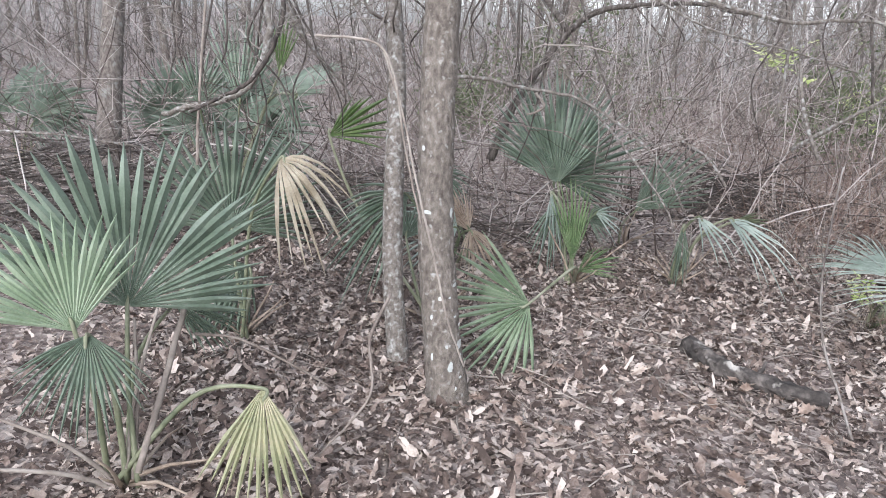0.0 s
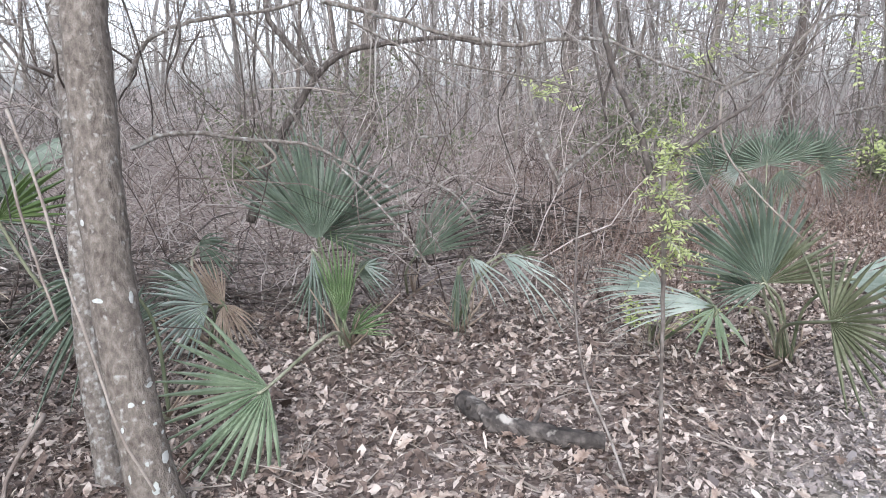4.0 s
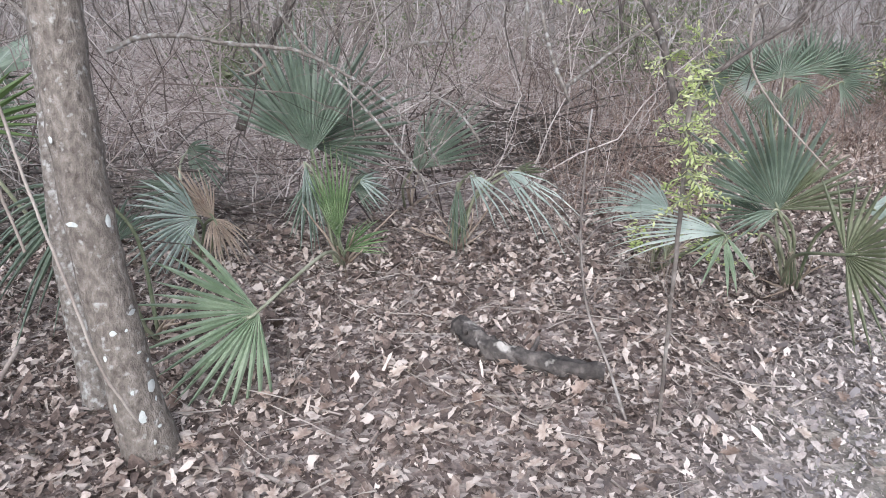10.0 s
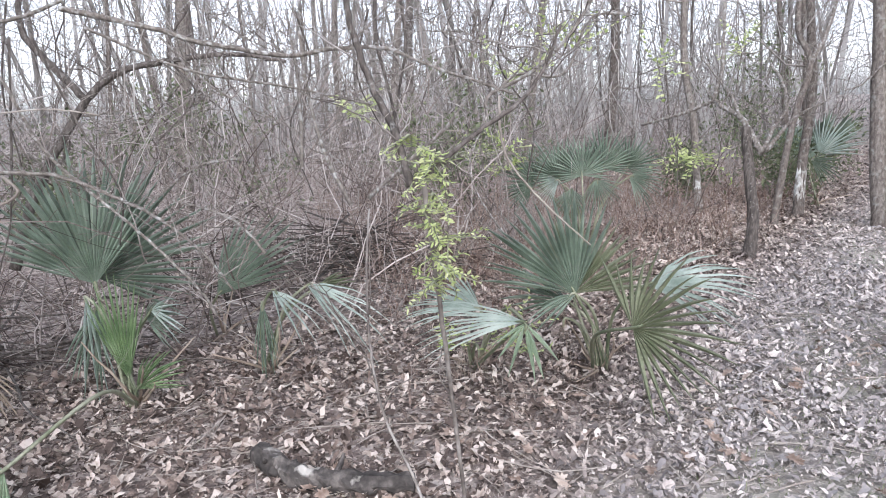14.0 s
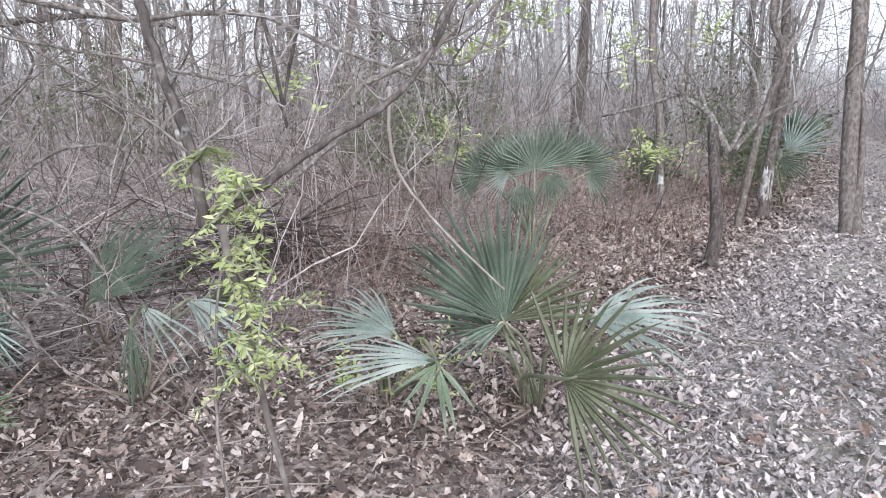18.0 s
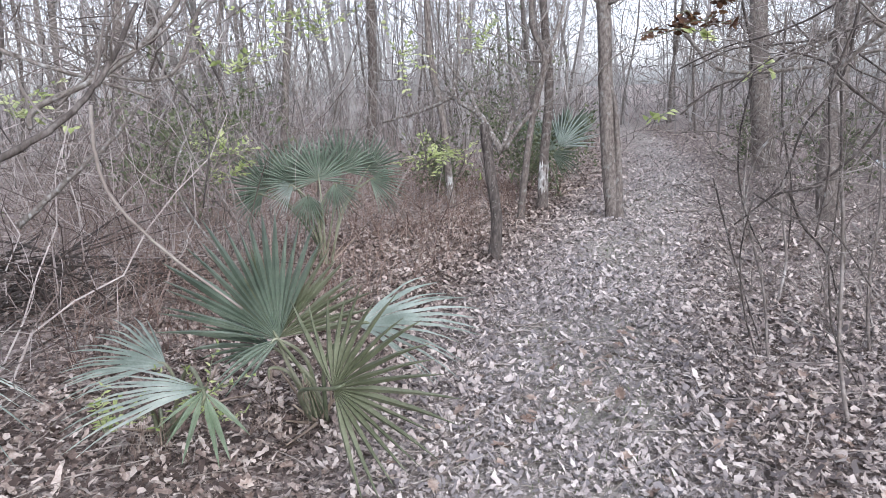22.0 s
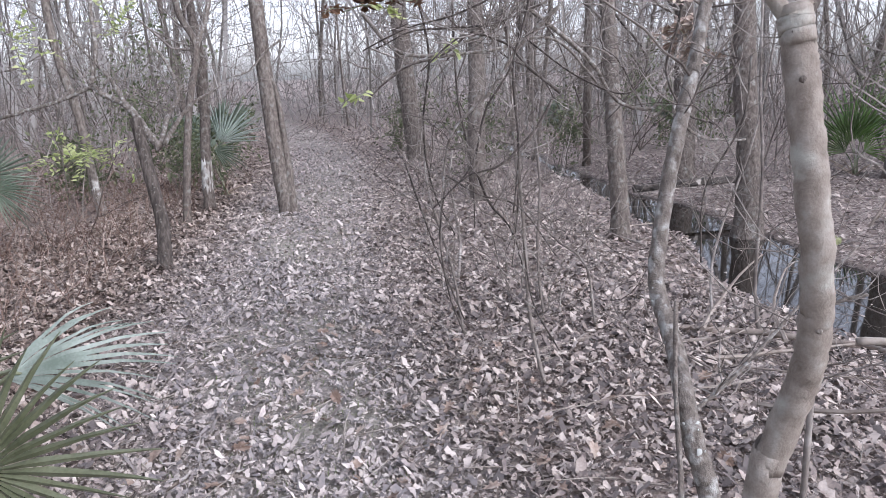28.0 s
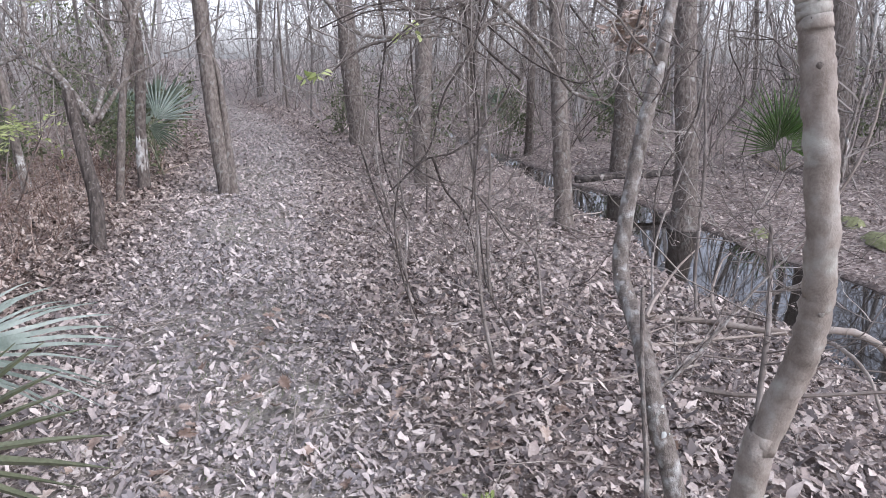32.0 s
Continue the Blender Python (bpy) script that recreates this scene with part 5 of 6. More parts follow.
branch("forked pale limb of a twisted tree", [(6.26, 5.02, 0.94), (6.26, 5.12, 1.06), (6.26, 5.28, 1.26), (6.22, 5.45, 1.35), (6.20, 5.56, 1.41), (6.09, 5.80, 1.31), (5.91, 6.21, 1.20)], 0.035, 0.012)
branch("forked pale limb of a twisted tree", [(6.20, 5.56, 1.40), (6.28, 5.54, 1.69), (6.34, 5.59, 1.99), (6.41, 5.65, 2.33)], 0.022, 0.014)
branch("forked pale limb of a twisted tree", [(6.25, 5.27, 1.23), (6.26, 5.37, 1.41), (6.26, 5.48, 1.54), (6.24, 5.75, 1.82)], 0.022, 0.008)
branch("forked pale limb of a twisted tree", [(6.27, 5.02, 0.95), (6.34, 4.98, 1.18), (6.40, 4.91, 1.32), (6.44, 4.99, 1.54), (6.43, 5.12, 1.72)], 0.024, 0.010)
branch("forked pale limb of a twisted tree", [(6.28, 5.00, 0.96), (6.37, 4.89, 1.16), (6.44, 4.79, 1.28), (6.52, 4.62, 1.38)], 0.022, 0.008)
tree("forked grey tree behind the twisted tree", [(7.80, 6.07, 0.38), (8.00, 6.09, 1.18), (8.17, 6.05, 1.78), (8.20, 6.25, 2.15), (8.31, 6.36, 2.73)], 0.042, 0.028)
branch("grey limb of a forked tree", [(8.17, 6.05, 1.78), (8.30, 5.96, 2.15), (8.46, 5.92, 2.72)], 0.030, 0.020)
branch("drooping crooked branch of a tall tree", [(8.67, 5.32, 1.85), (8.58, 5.48, 1.73), (8.47, 5.64, 1.53), (8.37, 5.87, 1.45)], 0.014, 0.006)
branch("bare branch over the undergrowth", [(2.43, 4.79, 0.89), (2.64, 4.65, 1.10), (2.85, 4.51, 1.31), (2.96, 4.45, 1.46)], 0.016, 0.008)
branch("thin arching bare grey stem", [(1.50, 3.53, 0.85), (1.42, 3.60, 0.97), (1.31, 3.68, 1.04), (1.16, 3.76, 1.09)], 0.007, 0.004)
branch("slender arching bare stem", [(3.79, 4.65, 0.15), (3.63, 5.22, 0.53), (3.52, 5.46, 0.96), (3.77, 5.65, 1.38), (3.95, 5.98, 2.08)], 0.009, 0.006)
branch("dark bare leaning stem", [(1.83, 3.32, 1.05), (1.76, 3.41, 1.26), (1.73, 3.50, 1.51), (1.73, 3.57, 1.78)], 0.009, 0.007)
branch("dark bare hanging stem", [(1.69, 3.54, 1.20), (1.72, 3.61, 1.52), (1.72, 3.69, 1.80)], 0.009, 0.006)
vine("pale bare leaf stalk", [(-0.97, 1.97, 0.08), (-0.95, 2.03, 0.32), (-0.88, 2.08, 0.61)], 0.008, 0.005)
vine("pale bare leaf stalk", [(-0.95, 1.97, 0.04), (-0.95, 2.04, 0.27), (-0.98, 2.13, 0.55)], 0.007, 0.005)
vine("fallen dry palmetto leaf stalk", [(-0.99, 1.96, 0.02), (-1.12, 1.91, 0.19), (-1.31, 1.89, 0.29)], 0.008, 0.005)
vine("fallen green leaf stalk", [(-1.01, 1.96, 0.01), (-1.13, 1.88, 0.11), (-1.31, 1.80, 0.17)], 0.009, 0.006)
log("charred rotten log lying in the leaf litter", [(1.36, 3.30, 0.00), (1.45, 3.06, 0.00), (1.61, 2.92, 0.00), (1.84, 2.79, 0.00)], 0.050, 0.038)
stick("fallen branch on the leaf litter", [(5.01, 1.89, 0.00), (5.37, 1.58, 0.00), (5.62, 1.26, 0.00), (5.77, 0.82, 0.00), (5.69, 0.24, 0.00)], 0.014, 0.018)
stick("forked drift branch over the creek bank", [(5.55, 0.28, 0.06), (5.18, 0.17, 0.15), (4.87, 0.12, 0.14), (4.74, 0.09, 0.03)], 0.012, 0.007)
log("dark fallen log in the brush", [(-1.37, 4.92, -0.08), (-1.16, 4.91, -0.10), (-0.92, 4.99, -0.15)], 0.070, 0.060)
log("fallen log across the creek", [(10.00, 1.71, 0.10), (10.23, 1.27, 0.13), (10.74, 0.54, 0.13)], 0.045, 0.040)
stick("dry stick on the leaf litter", [(-1.05, 2.58, 0.00), (-0.97, 2.84, 0.00), (-0.91, 3.10, 0.00)], 0.010, 0.005)
stick("dry stick on the leaf litter", [(-0.96, 2.26, 0.00), (-0.90, 2.36, 0.00), (-0.86, 2.43, 0.00)], 0.010, 0.005)
stick("dry stick on the leaf litter", [(-0.37, 2.17, 0.00), (-0.24, 2.35, 0.00), (-0.13, 2.51, 0.00)], 0.010, 0.005)
stick("dry stick on the leaf litter", [(0.64, 3.53, 0.00), (0.62, 3.17, 0.00), (0.54, 2.82, 0.00)], 0.010, 0.005)
stick("dry stick on the leaf litter", [(0.58, 2.41, 0.00), (0.44, 2.52, 0.00), (0.25, 2.59, 0.00)], 0.010, 0.005)
stick("dry stick on the leaf litter", [(0.55, 2.80, 0.00), (0.59, 3.10, 0.00), (0.60, 3.44, 0.00)], 0.010, 0.005)
stick("dry stick on the leaf litter", [(1.19, 4.45, 0.00), (1.24, 4.04, 0.00), (1.23, 3.65, 0.00)], 0.010, 0.005)
stick("dry stick on the leaf litter", [(0.61, 3.69, 0.00), (0.76, 3.89, 0.00), (0.87, 4.07, 0.00)], 0.010, 0.005)
stick("dry stick on the leaf litter", [(1.31, 2.78, 0.00), (1.45, 2.75, 0.00), (1.54, 2.70, 0.00)], 0.010, 0.005)
stick("dry stick on the leaf litter", [(1.76, 2.65, 0.00), (1.77, 2.56, 0.00), (1.73, 2.46, 0.00)], 0.010, 0.005)
stick("dry stick on the leaf litter", [(3.21, 2.68, 0.00), (3.31, 2.58, 0.00), (3.37, 2.48, 0.00)], 0.010, 0.005)
stick("dry stick on the leaf litter", [(4.60, 1.88, 0.00), (4.96, 1.90, 0.00), (5.31, 1.94, -0.00)], 0.010, 0.005)
stick("dry stick on the leaf litter", [(4.52, 0.90, 0.00), (4.60, 0.73, 0.00), (4.64, 0.60, 0.00)], 0.010, 0.005)
stick("dry stick on the leaf litter", [(4.50, 2.23, 0.00), (4.63, 2.08, 0.00), (4.70, 1.95, 0.00)], 0.010, 0.005)
stick("dry stick on the leaf litter", [(4.54, 1.88, 0.00), (4.92, 1.87, 0.00), (5.32, 1.90, 0.00)], 0.010, 0.005)
stick("dry stick on the leaf litter", [(2.17, 3.56, 0.00), (2.25, 3.64, 0.00), (2.28, 3.70, 0.00)], 0.010, 0.005)
stick("dry stick on the leaf litter", [(2.16, 3.16, 0.00), (2.33, 3.06, 0.00), (2.45, 2.94, 0.00)], 0.010, 0.005)
stick("dry stick on the leaf litter", [(4.88, 0.56, 0.00), (4.58, 0.49, 0.00), (4.29, 0.47, 0.00)], 0.010, 0.005)
sprig("bright yellow-green leafy sprig on a bare stem", (1.63, 2.20, 1.37), 6, BRIGHT, 0, 0.09, 0.019, 0.0065, -0.6)
sprig("bright yellow-green leafy sprig on a bare stem", (1.65, 2.18, 1.34), 6, BRIGHT, 1, 0.09, 0.019, 0.0065, -0.6)
sprig("bright yellow-green leafy sprig on a bare stem", (1.67, 2.15, 1.30), 6, BRIGHT, 2, 0.09, 0.019, 0.0065, -0.6)
sprig("bright yellow-green leafy sprig on a bare stem", (1.64, 2.17, 1.26), 6, BRIGHT, 3, 0.09, 0.019, 0.0065, -0.6)
sprig("bright yellow-green leafy sprig on a bare stem", (1.67, 2.15, 1.22), 6, BRIGHT, 4, 0.09, 0.019, 0.0065, -0.6)
sprig("bright yellow-green leafy sprig on a bare stem", (1.63, 2.14, 1.19), 6, BRIGHT, 5, 0.09, 0.019, 0.0065, -0.6)
sprig("bright yellow-green leafy sprig on a bare stem", (1.66, 2.14, 1.15), 6, BRIGHT, 6, 0.09, 0.019, 0.0065, -0.6)
sprig("bright yellow-green leafy sprig on a bare stem", (1.69, 2.11, 1.11), 6, BRIGHT, 7, 0.09, 0.019, 0.0065, -0.6)
sprig("bright yellow-green leafy sprig on a bare stem", (1.64, 2.10, 1.07), 6, BRIGHT, 8, 0.09, 0.019, 0.0065, -0.6)
sprig("bright yellow-green leafy sprig on a bare stem", (1.68, 2.11, 1.03), 6, BRIGHT, 9, 0.09, 0.019, 0.0065, -0.6)
sprig("bright yellow-green leafy sprig on a bare stem", (1.64, 2.10, 1.00), 6, BRIGHT, 10, 0.09, 0.019, 0.0065, -0.6)
sprig("low yellow-green leafy shrub by a palmetto", (2.66, 3.43, 0.30), 6, BRIGHT, 20, 0.2, 0.03, 0.012, 0.5)
sprig("low yellow-green leafy shrub by a palmetto", (2.33, 3.52, 0.26), 6, BRIGHT, 21, 0.2, 0.03, 0.012, 0.5)
sprig("low yellow-green leafy shrub by a palmetto", (2.74, 3.39, 0.21), 5, BRIGHT, 22, 0.2, 0.03, 0.012, 0.5)
sprig("sparse yellow-green leaves on thin twigs", (5.92, 7.30, 2.10), 6, BRIGHT, 60, 0.5, 0.07, 0.035, 0.5)
sprig("sparse yellow-green leaves on thin twigs", (5.58, 7.48, 2.24), 6, BRIGHT, 61, 0.5, 0.07, 0.035, 0.5)
sprig("sparse yellow-green leaves on thin twigs", (2.81, 6.31, 1.40), 6, BRIGHT, 62, 0.5, 0.07, 0.035, 0.5)
sprig("sparse yellow-green leaves on thin twigs", (4.39, 6.22, 1.66), 6, BRIGHT, 63, 0.5, 0.07, 0.035, 0.5)
sprig("sparse yellow-green leaves on thin twigs", (8.44, 7.27, 2.07), 6, BRIGHT, 64, 0.5, 0.07, 0.035, 0.5)
sprig("sparse yellow-green leaves on thin twigs", (7.44, 7.68, 1.88), 6, BRIGHT, 65, 0.5, 0.07, 0.035, 0.5)
sprig("yellow-green leafy shrub in the wood", (5.82, 9.52, 0.89), 9, BRIGHT, 80, 0.45, 0.07, 0.03, 0.5)
sprig("yellow-green leafy shrub in the wood", (5.96, 10.03, 0.68), 9, BRIGHT, 81, 0.45, 0.07, 0.03, 0.5)
sprig("yellow-green leafy shrub in the wood", (7.57, 7.01, 0.70), 9, BRIGHT, 82, 0.45, 0.07, 0.03, 0.5)
sprig("yellow-green leafy shrub in the wood", (7.42, 7.15, 0.67), 9, BRIGHT, 83, 0.45, 0.07, 0.03, 0.5)
sprig("few withered leaves on a hanging twig", (4.12, 2.22, 1.67), 3, RUST, 100, 0.07, 0.035, 0.022, -0.2)
sprig("few withered leaves on a hanging twig", (4.16, 2.20, 1.69), 3, RUST, 101, 0.07, 0.035, 0.022, -0.2)
sprig("few withered leaves on a hanging twig", (4.18, 2.16, 1.66), 3, BRIGHT, 102, 0.07, 0.035, 0.022, -0.2)
sprig("few withered leaves on a hanging twig", (4.21, 2.15, 1.70), 3, RUST, 103, 0.07, 0.035, 0.022, -0.2)
sprig("few withered leaves on a hanging twig", (4.32, 1.99, 1.54), 3, BRIGHT, 104, 0.07, 0.035, 0.022, -0.2)
sprig("few withered leaves on a hanging twig", (4.03, 2.21, 1.36), 3, BRIGHT, 105, 0.07, 0.035, 0.022, -0.2)
sprig("few withered leaves on a hanging twig", (4.29, 2.07, 1.69), 3, RUST, 106, 0.07, 0.035, 0.022, -0.2)
sprig("withered tan oak leaves on a twig", (7.14, 1.24, 1.69), 5, LEAF, 120, 0.2, 0.08, 0.045, -0.2)
sprig("withered tan oak leaves on a twig", (7.20, 1.09, 1.76), 5, LEAF, 121, 0.2, 0.08, 0.045, -0.2)
sprig("withered tan oak leaves on a twig", (7.11, 1.15, 1.49), 5, LEAF, 122, 0.2, 0.08, 0.045, -0.2)
sprig("low green seedling among fallen leaves", (3.70, 1.54, 0.00), 6, BRIGHT, 200, 0.05, 0.02, 0.011, 0.6)
sprig("low green seedling among fallen leaves", (3.73, 1.59, 0.00), 6, BRIGHT, 201, 0.05, 0.02, 0.011, 0.6)
sprig("low green seedling among fallen leaves", (3.74, 1.50, 0.00), 6, BRIGHT, 202, 0.05, 0.02, 0.011, 0.6)
sprig("withered tan leaves on a bare twig", (4.00, 1.30, 1.70), 3, LEAF, 220, 0.05, 0.035, 0.02, -0.2)
sprig("withered tan leaves on a bare twig", (4.01, 1.23, 1.68), 3, LEAF, 221, 0.05, 0.035, 0.02, -0.2)
sprig("withered tan leaves on a bare twig", (4.06, 1.20, 1.64), 3, LEAF, 222, 0.05, 0.035, 0.02, -0.2)
sprig("withered dark leaves on a bare twig", (4.35, 2.46, 1.69), 3, RUST, 230, 0.06, 0.035, 0.02, -0.2)
sprig("withered dark leaves on a bare twig", (4.38, 2.32, 1.76), 3, RUST, 231, 0.06, 0.035, 0.02, -0.2)
sprig("withered dark leaves on a bare twig", (4.41, 2.18, 1.79), 3, RUST, 232, 0.06, 0.035, 0.02, -0.2)


# ---- the wood behind ----
def clear_of_way(x, y, gap):
    return line_distance(np.array(x), np.array(y), TRAIL) > gap and line_distance(np.array(x), np.array(y), CREEK) > 0.9


def far_trees():
    rng = np.random.default_rng(7)
    models = []
    for k in range(7):
        h = 9.0
        r = (0.03, 0.045, 0.06, 0.075, 0.10, 0.13, 0.035)[k]
        lean = rng.normal(0, 0.05, 2)
        pts = [(lean[0] * z + 0.12 * np.sin(z * 0.7 + k), lean[1] * z + 0.12 * np.cos(z * 0.6 + k) - 0.12, z) for z in (0, 1.5, 3.2, 5.2, 7.2)]
        models.append((tree("bare grey woodland tree", pts, r, r * 0.6, twigs=20, reach=1.9, lo=0.15, whole=True), h))
    n = 0
    while n < 95:
        x, y = rng.uniform(-16, 34), rng.uniform(-14, 36)
        d = np.hypot(x - 1.2, y - 0.8)
        if d < 6.3 or d > 34 or not clear_of_way(x, y, 1.5):
            continue
        if x < 9.5 and 0 < y < 8.2 and x > -3:
            continue
        m = models[int(rng.integers(0, 7))][0]
        s = rng.uniform(0.85, 1.2)
        copy_thing(m, Matrix.LocRotScale((x, y, float(height(x, y))), Euler((0, 0, rng.uniform(0, 6.28))), (s, s, s)))
        n += 1
    spots = [(-6.5, 9.0), (14.5, 3.8), (-4.0, 11.0), (16.0, 12.5), (11.0, -4.0), (2.0, 12.0), (-8.0, 3.0)]
    for (m, _), (x, y) in zip(models, spots):
        m.location = (x, y, float(height(x, y)))


far_trees()


def stems(name, label, boxes, seed, mat, hmin, hmax, rmin, rmax, lean=0.3, sides=3, bend=0.24, side=5):
    """A tangle of thin bare stems over rectangles of the plan."""
    rng = np.random.default_rng(seed)
    pieces = []
    for x0, x1, y0, y1, number in boxes:
        for _ in range(number):
            x, y = rng.uniform(x0, x1), rng.uniform(y0, y1)
            if not clear_of_way(x, y, 1.3) or np.hypot(x - 1.0, y - 0.8) < 3.2:
                continue
            h = rng.uniform(hmin, hmax) * rng.uniform(0.5, 1)
            p, r = wander((x, y, float(height(x, y)) - 0.02), (rng.normal(0, lean), rng.normal(0, lean), 1), h, rng.uniform(rmin, rmax), rng, 7, bend, rng.uniform(-0.12, 0.08))
            pieces.append(tube(p, r, sides, rng))
            for _ in range(side):
                j = rng.integers(1, 7)
                a = rng.uniform(0, 6.28)
                q, qr = wander(p[j], (np.cos(a), np.sin(a), rng.uniform(-0.4, 0.9)), min(h * rng.uniform(0.15, 0.5), 1.1), r[j] * 0.6, rng, 7, 0.22, 0.0)
                pieces.append(tube(q, qr, 3, rng))
    me = mesh_from(name, *joined(pieces), mat)
    return tagged(new(name, me), label, "undergrowth", kind="stuff")


stems("thicket", "dense brown thicket of thin bare stems and vines", [(-6, -1, 5.6, 8, 95), (-1, 4.3, 5.6, 8, 235), (-9, -1, 8, 13, 130), (-1, 5.0, 8, 13, 235), (4.6, 12.5, 10.8, 14.5, 260), (-3, 3.2, 4.9, 5.6, 130)], 17, THICKET, 0.7, 4.4, 0.0028, 0.0080, lean=0.4, bend=0.32)
stems("dry_weeds", "low dry reddish-brown weeds beside the trail", [(3.5, 9.8, 4.6, 10.8, 2700), (2.6, 4.5, 4.7, 6.5, 320)], 14, WEED, 0.2, 1.0, 0.0016, 0.0035, bend=0.2, side=3)
stems("thin_saplings", "thin bare saplings among the weeds", [(4.2, 9.8, 6.2, 10.5, 60)], 15, TWIG, 1.2, 3.6, 0.004, 0.009, bend=0.14, side=7)
stems("understory", "thin bare saplings and brush in the far wood", [(-14, 10, 10, 22, 520), (10, 26, 9, 22, 300), (10.5, 30, -10, 6, 520), (4, 14, -9, -2.4, 200), (-9, -3, -4, 10, 200)], 12, TWIG, 1.5, 6, 0.005, 0.014, bend=0.16)
stems("creekside_brush", "thin bare brush beside the creek", [(5.5, 8, 1.6, 2.6, 16), (8.5, 16, 2.4, 5.4, 90)], 13, TWIG, 0.4, 2.4, 0.0025, 0.006)


def hanging_vines():
    """Thin dark vines that hang from the crowns before the thicket."""
    rng = np.random.default_rng(41)
    pieces = []
    for x0, x1, y0, y1, number in ((-3.2, 1.8, 3.6, 6.5, 120), (1.8, 6.5, 4.4, 7.5, 90), (5.5, 9.5, 1.6, 2.8, 16), (9, 15, -2, 5, 60)):
        for _ in range(number):
            x, y = rng.uniform(x0, x1), rng.uniform(y0, y1)
            if not clear_of_way(x, y, 1.1):
                continue
            p, r = wander((x, y, rng.uniform(2.2, 4.2)), (rng.normal(0, 0.5), rng.normal(0, 0.5), -1), rng.uniform(0.8, 2.6), rng.uniform(0.0022, 0.006), rng, 10, 0.24, -0.08)
            p[:, 2] = np.maximum(p[:, 2], 0.15)
            pieces.append(tube(p, r, 4, rng))
            for _ in range(3):
                j = rng.integers(2, 9)
                a = rng.uniform(0, 6.28)
                q, qr = wander(p[j], (np.cos(a), np.sin(a), rng.uniform(-0.8, 0.5)), rng.uniform(0.2, 0.8), 0.002, rng, 6, 0.35, -0.04)
                pieces.append(tube(q, qr, 3, rng))
    tagged(new("vine_tangle", mesh_from("vine_tangle", *joined(pieces), TWIG)), "tangle of thin bare hanging vines", "vines", kind="stuff")


hanging_vines()


def brush_pile(label, x, y, rx, ry, h, number, seed, mat):
    """Fallen branches heaped on one another."""
    rng = np.random.default_rng(seed)
    pieces = []
    for _ in range(number):
        u, v = rng.normal(0, 0.45, 2)
        top = h * max(0.05, 1 - u * u - v * v)
        a = rng.normal(0.15, 0.9)
        p, r = wander((x + u * rx, y + v * ry, rng.uniform(0.02, max(top, 0.06))), (np.cos(a) * rng.choice([-1, 1]), np.sin(a), rng.normal(0, 0.12)), rng.uniform(0.5, 1.6), rng.uniform(0.004, 0.014), rng, 6, 0.1, 0)
        p[:, 2] = np.maximum(p[:, 2], 0.01)
        pieces.append(tube(p, r, 5, rng))
    return tagged(new("brush_pile", mesh_from("brush_pile", *joined(pieces), mat)), label, "brush pile", kind="stuff")


brush_pile("heap of dry fallen sticks behind the palmettos", -0.7, 5.2, 1.6, 0.5, 0.5, 130, 51, BARK_DARK)
brush_pile("heap of dark fallen sticks and logs", -2.6, 4.9, 1.2, 0.6, 0.6, 160, 52, BARK_DARK)
brush_pile("dark tangle of rotting branches", 2.9, 6.6, 1.3, 0.5, 0.45, 130, 53, BARK_DARK)
brush_pile("dead branches on the creek bank", 5.4, 1.0, 0.5, 0.3, 0.08, 12, 55, STICK)


def shrub(x, y, z, r, seed):
    """A thin-leaved evergreen shrub: a few stems and an uneven, open cloud of small leaves."""
    rng = np.random.default_rng(700 + seed)
    root = tagged(new("shrub"), "sparse dull-green evergreen shrub among bare trees", "shrub", "evergreen shrubs")
    root.location = (x, y, float(height(x, y)))
    leaves = []
    for _ in range(5):
        p, rr = wander((0, 0, 0), (rng.normal(0, 0.3), rng.normal(0, 0.3), 1), z + r * rng.uniform(0, 0.9), 0.012, rng, 8, 0.18, 0.03)
        part("stem", mesh_from("stem", *tube(p, rr, 4, rng), TWIG), root)
        for _ in range(10):
            j = int(rng.integers(4, 9))
            q, qr = wander(p[j], rng.normal(0, 1, 3), r * rng.uniform(0.4, 1.0), 0.004, rng, 6, 0.3, 0.0)
            leaves.append(tube(q, qr, 3, rng))
            for s in q[1:]:
                for _ in range(3):
                    c = s + rng.normal(0, 0.06, 3)
                    u = rng.normal(0, 1, 3)
                    u /= np.linalg.norm(u)
                    w = np.cross(u, rng.normal(0, 1, 3))
                    w /= np.linalg.norm(w)
                    ln = rng.uniform(0.04, 0.09)
                    leaves.append((np.array([c, c + u * ln * 0.5 + w * ln * 0.24, c + u * ln, c + u * ln * 0.5 - w * ln * 0.24]), [(0, 1, 2, 3)]))
    part("foliage", mesh_from("foliage", *joined(leaves), EVERGREEN), root)["kind"] = "stuff"


SHRUB_SPOTS = [(11.5, 4.1, 0.5, 0.8), (8.4, 8.0, 0.4, 0.6), (9.3, 7.4, 0.5, 0.6), (15.2, 1.3, 0.5, 0.9), (15.0, -1.8, 1.1, 0.9), (13.7, 3.2, 0.9, 0.6), (13.4, -2.1, 0.8, 0.7), (15.1, 2.0, 1.6, 0.8), (10.0, 7.5, 0.8, 0.5), (0.7, 10.3, 1.3, 0.9), (0.4, 9.1, 0.6, 0.5), (2.3, 10.2, 1.4, 0.7), (5.2, 8.7, 1.2, 0.8), (5.4, 8.4, 1.0, 0.7), (10.1, 8.8, 1.7, 0.9), (14.7, -3.8, 0.9, 0.9), (14.8, 6.6, 0.4, 0.8)]
for k, (x, y, z, r) in enumerate(SHRUB_SPOTS):
    shrub(x, y, z, r, k)


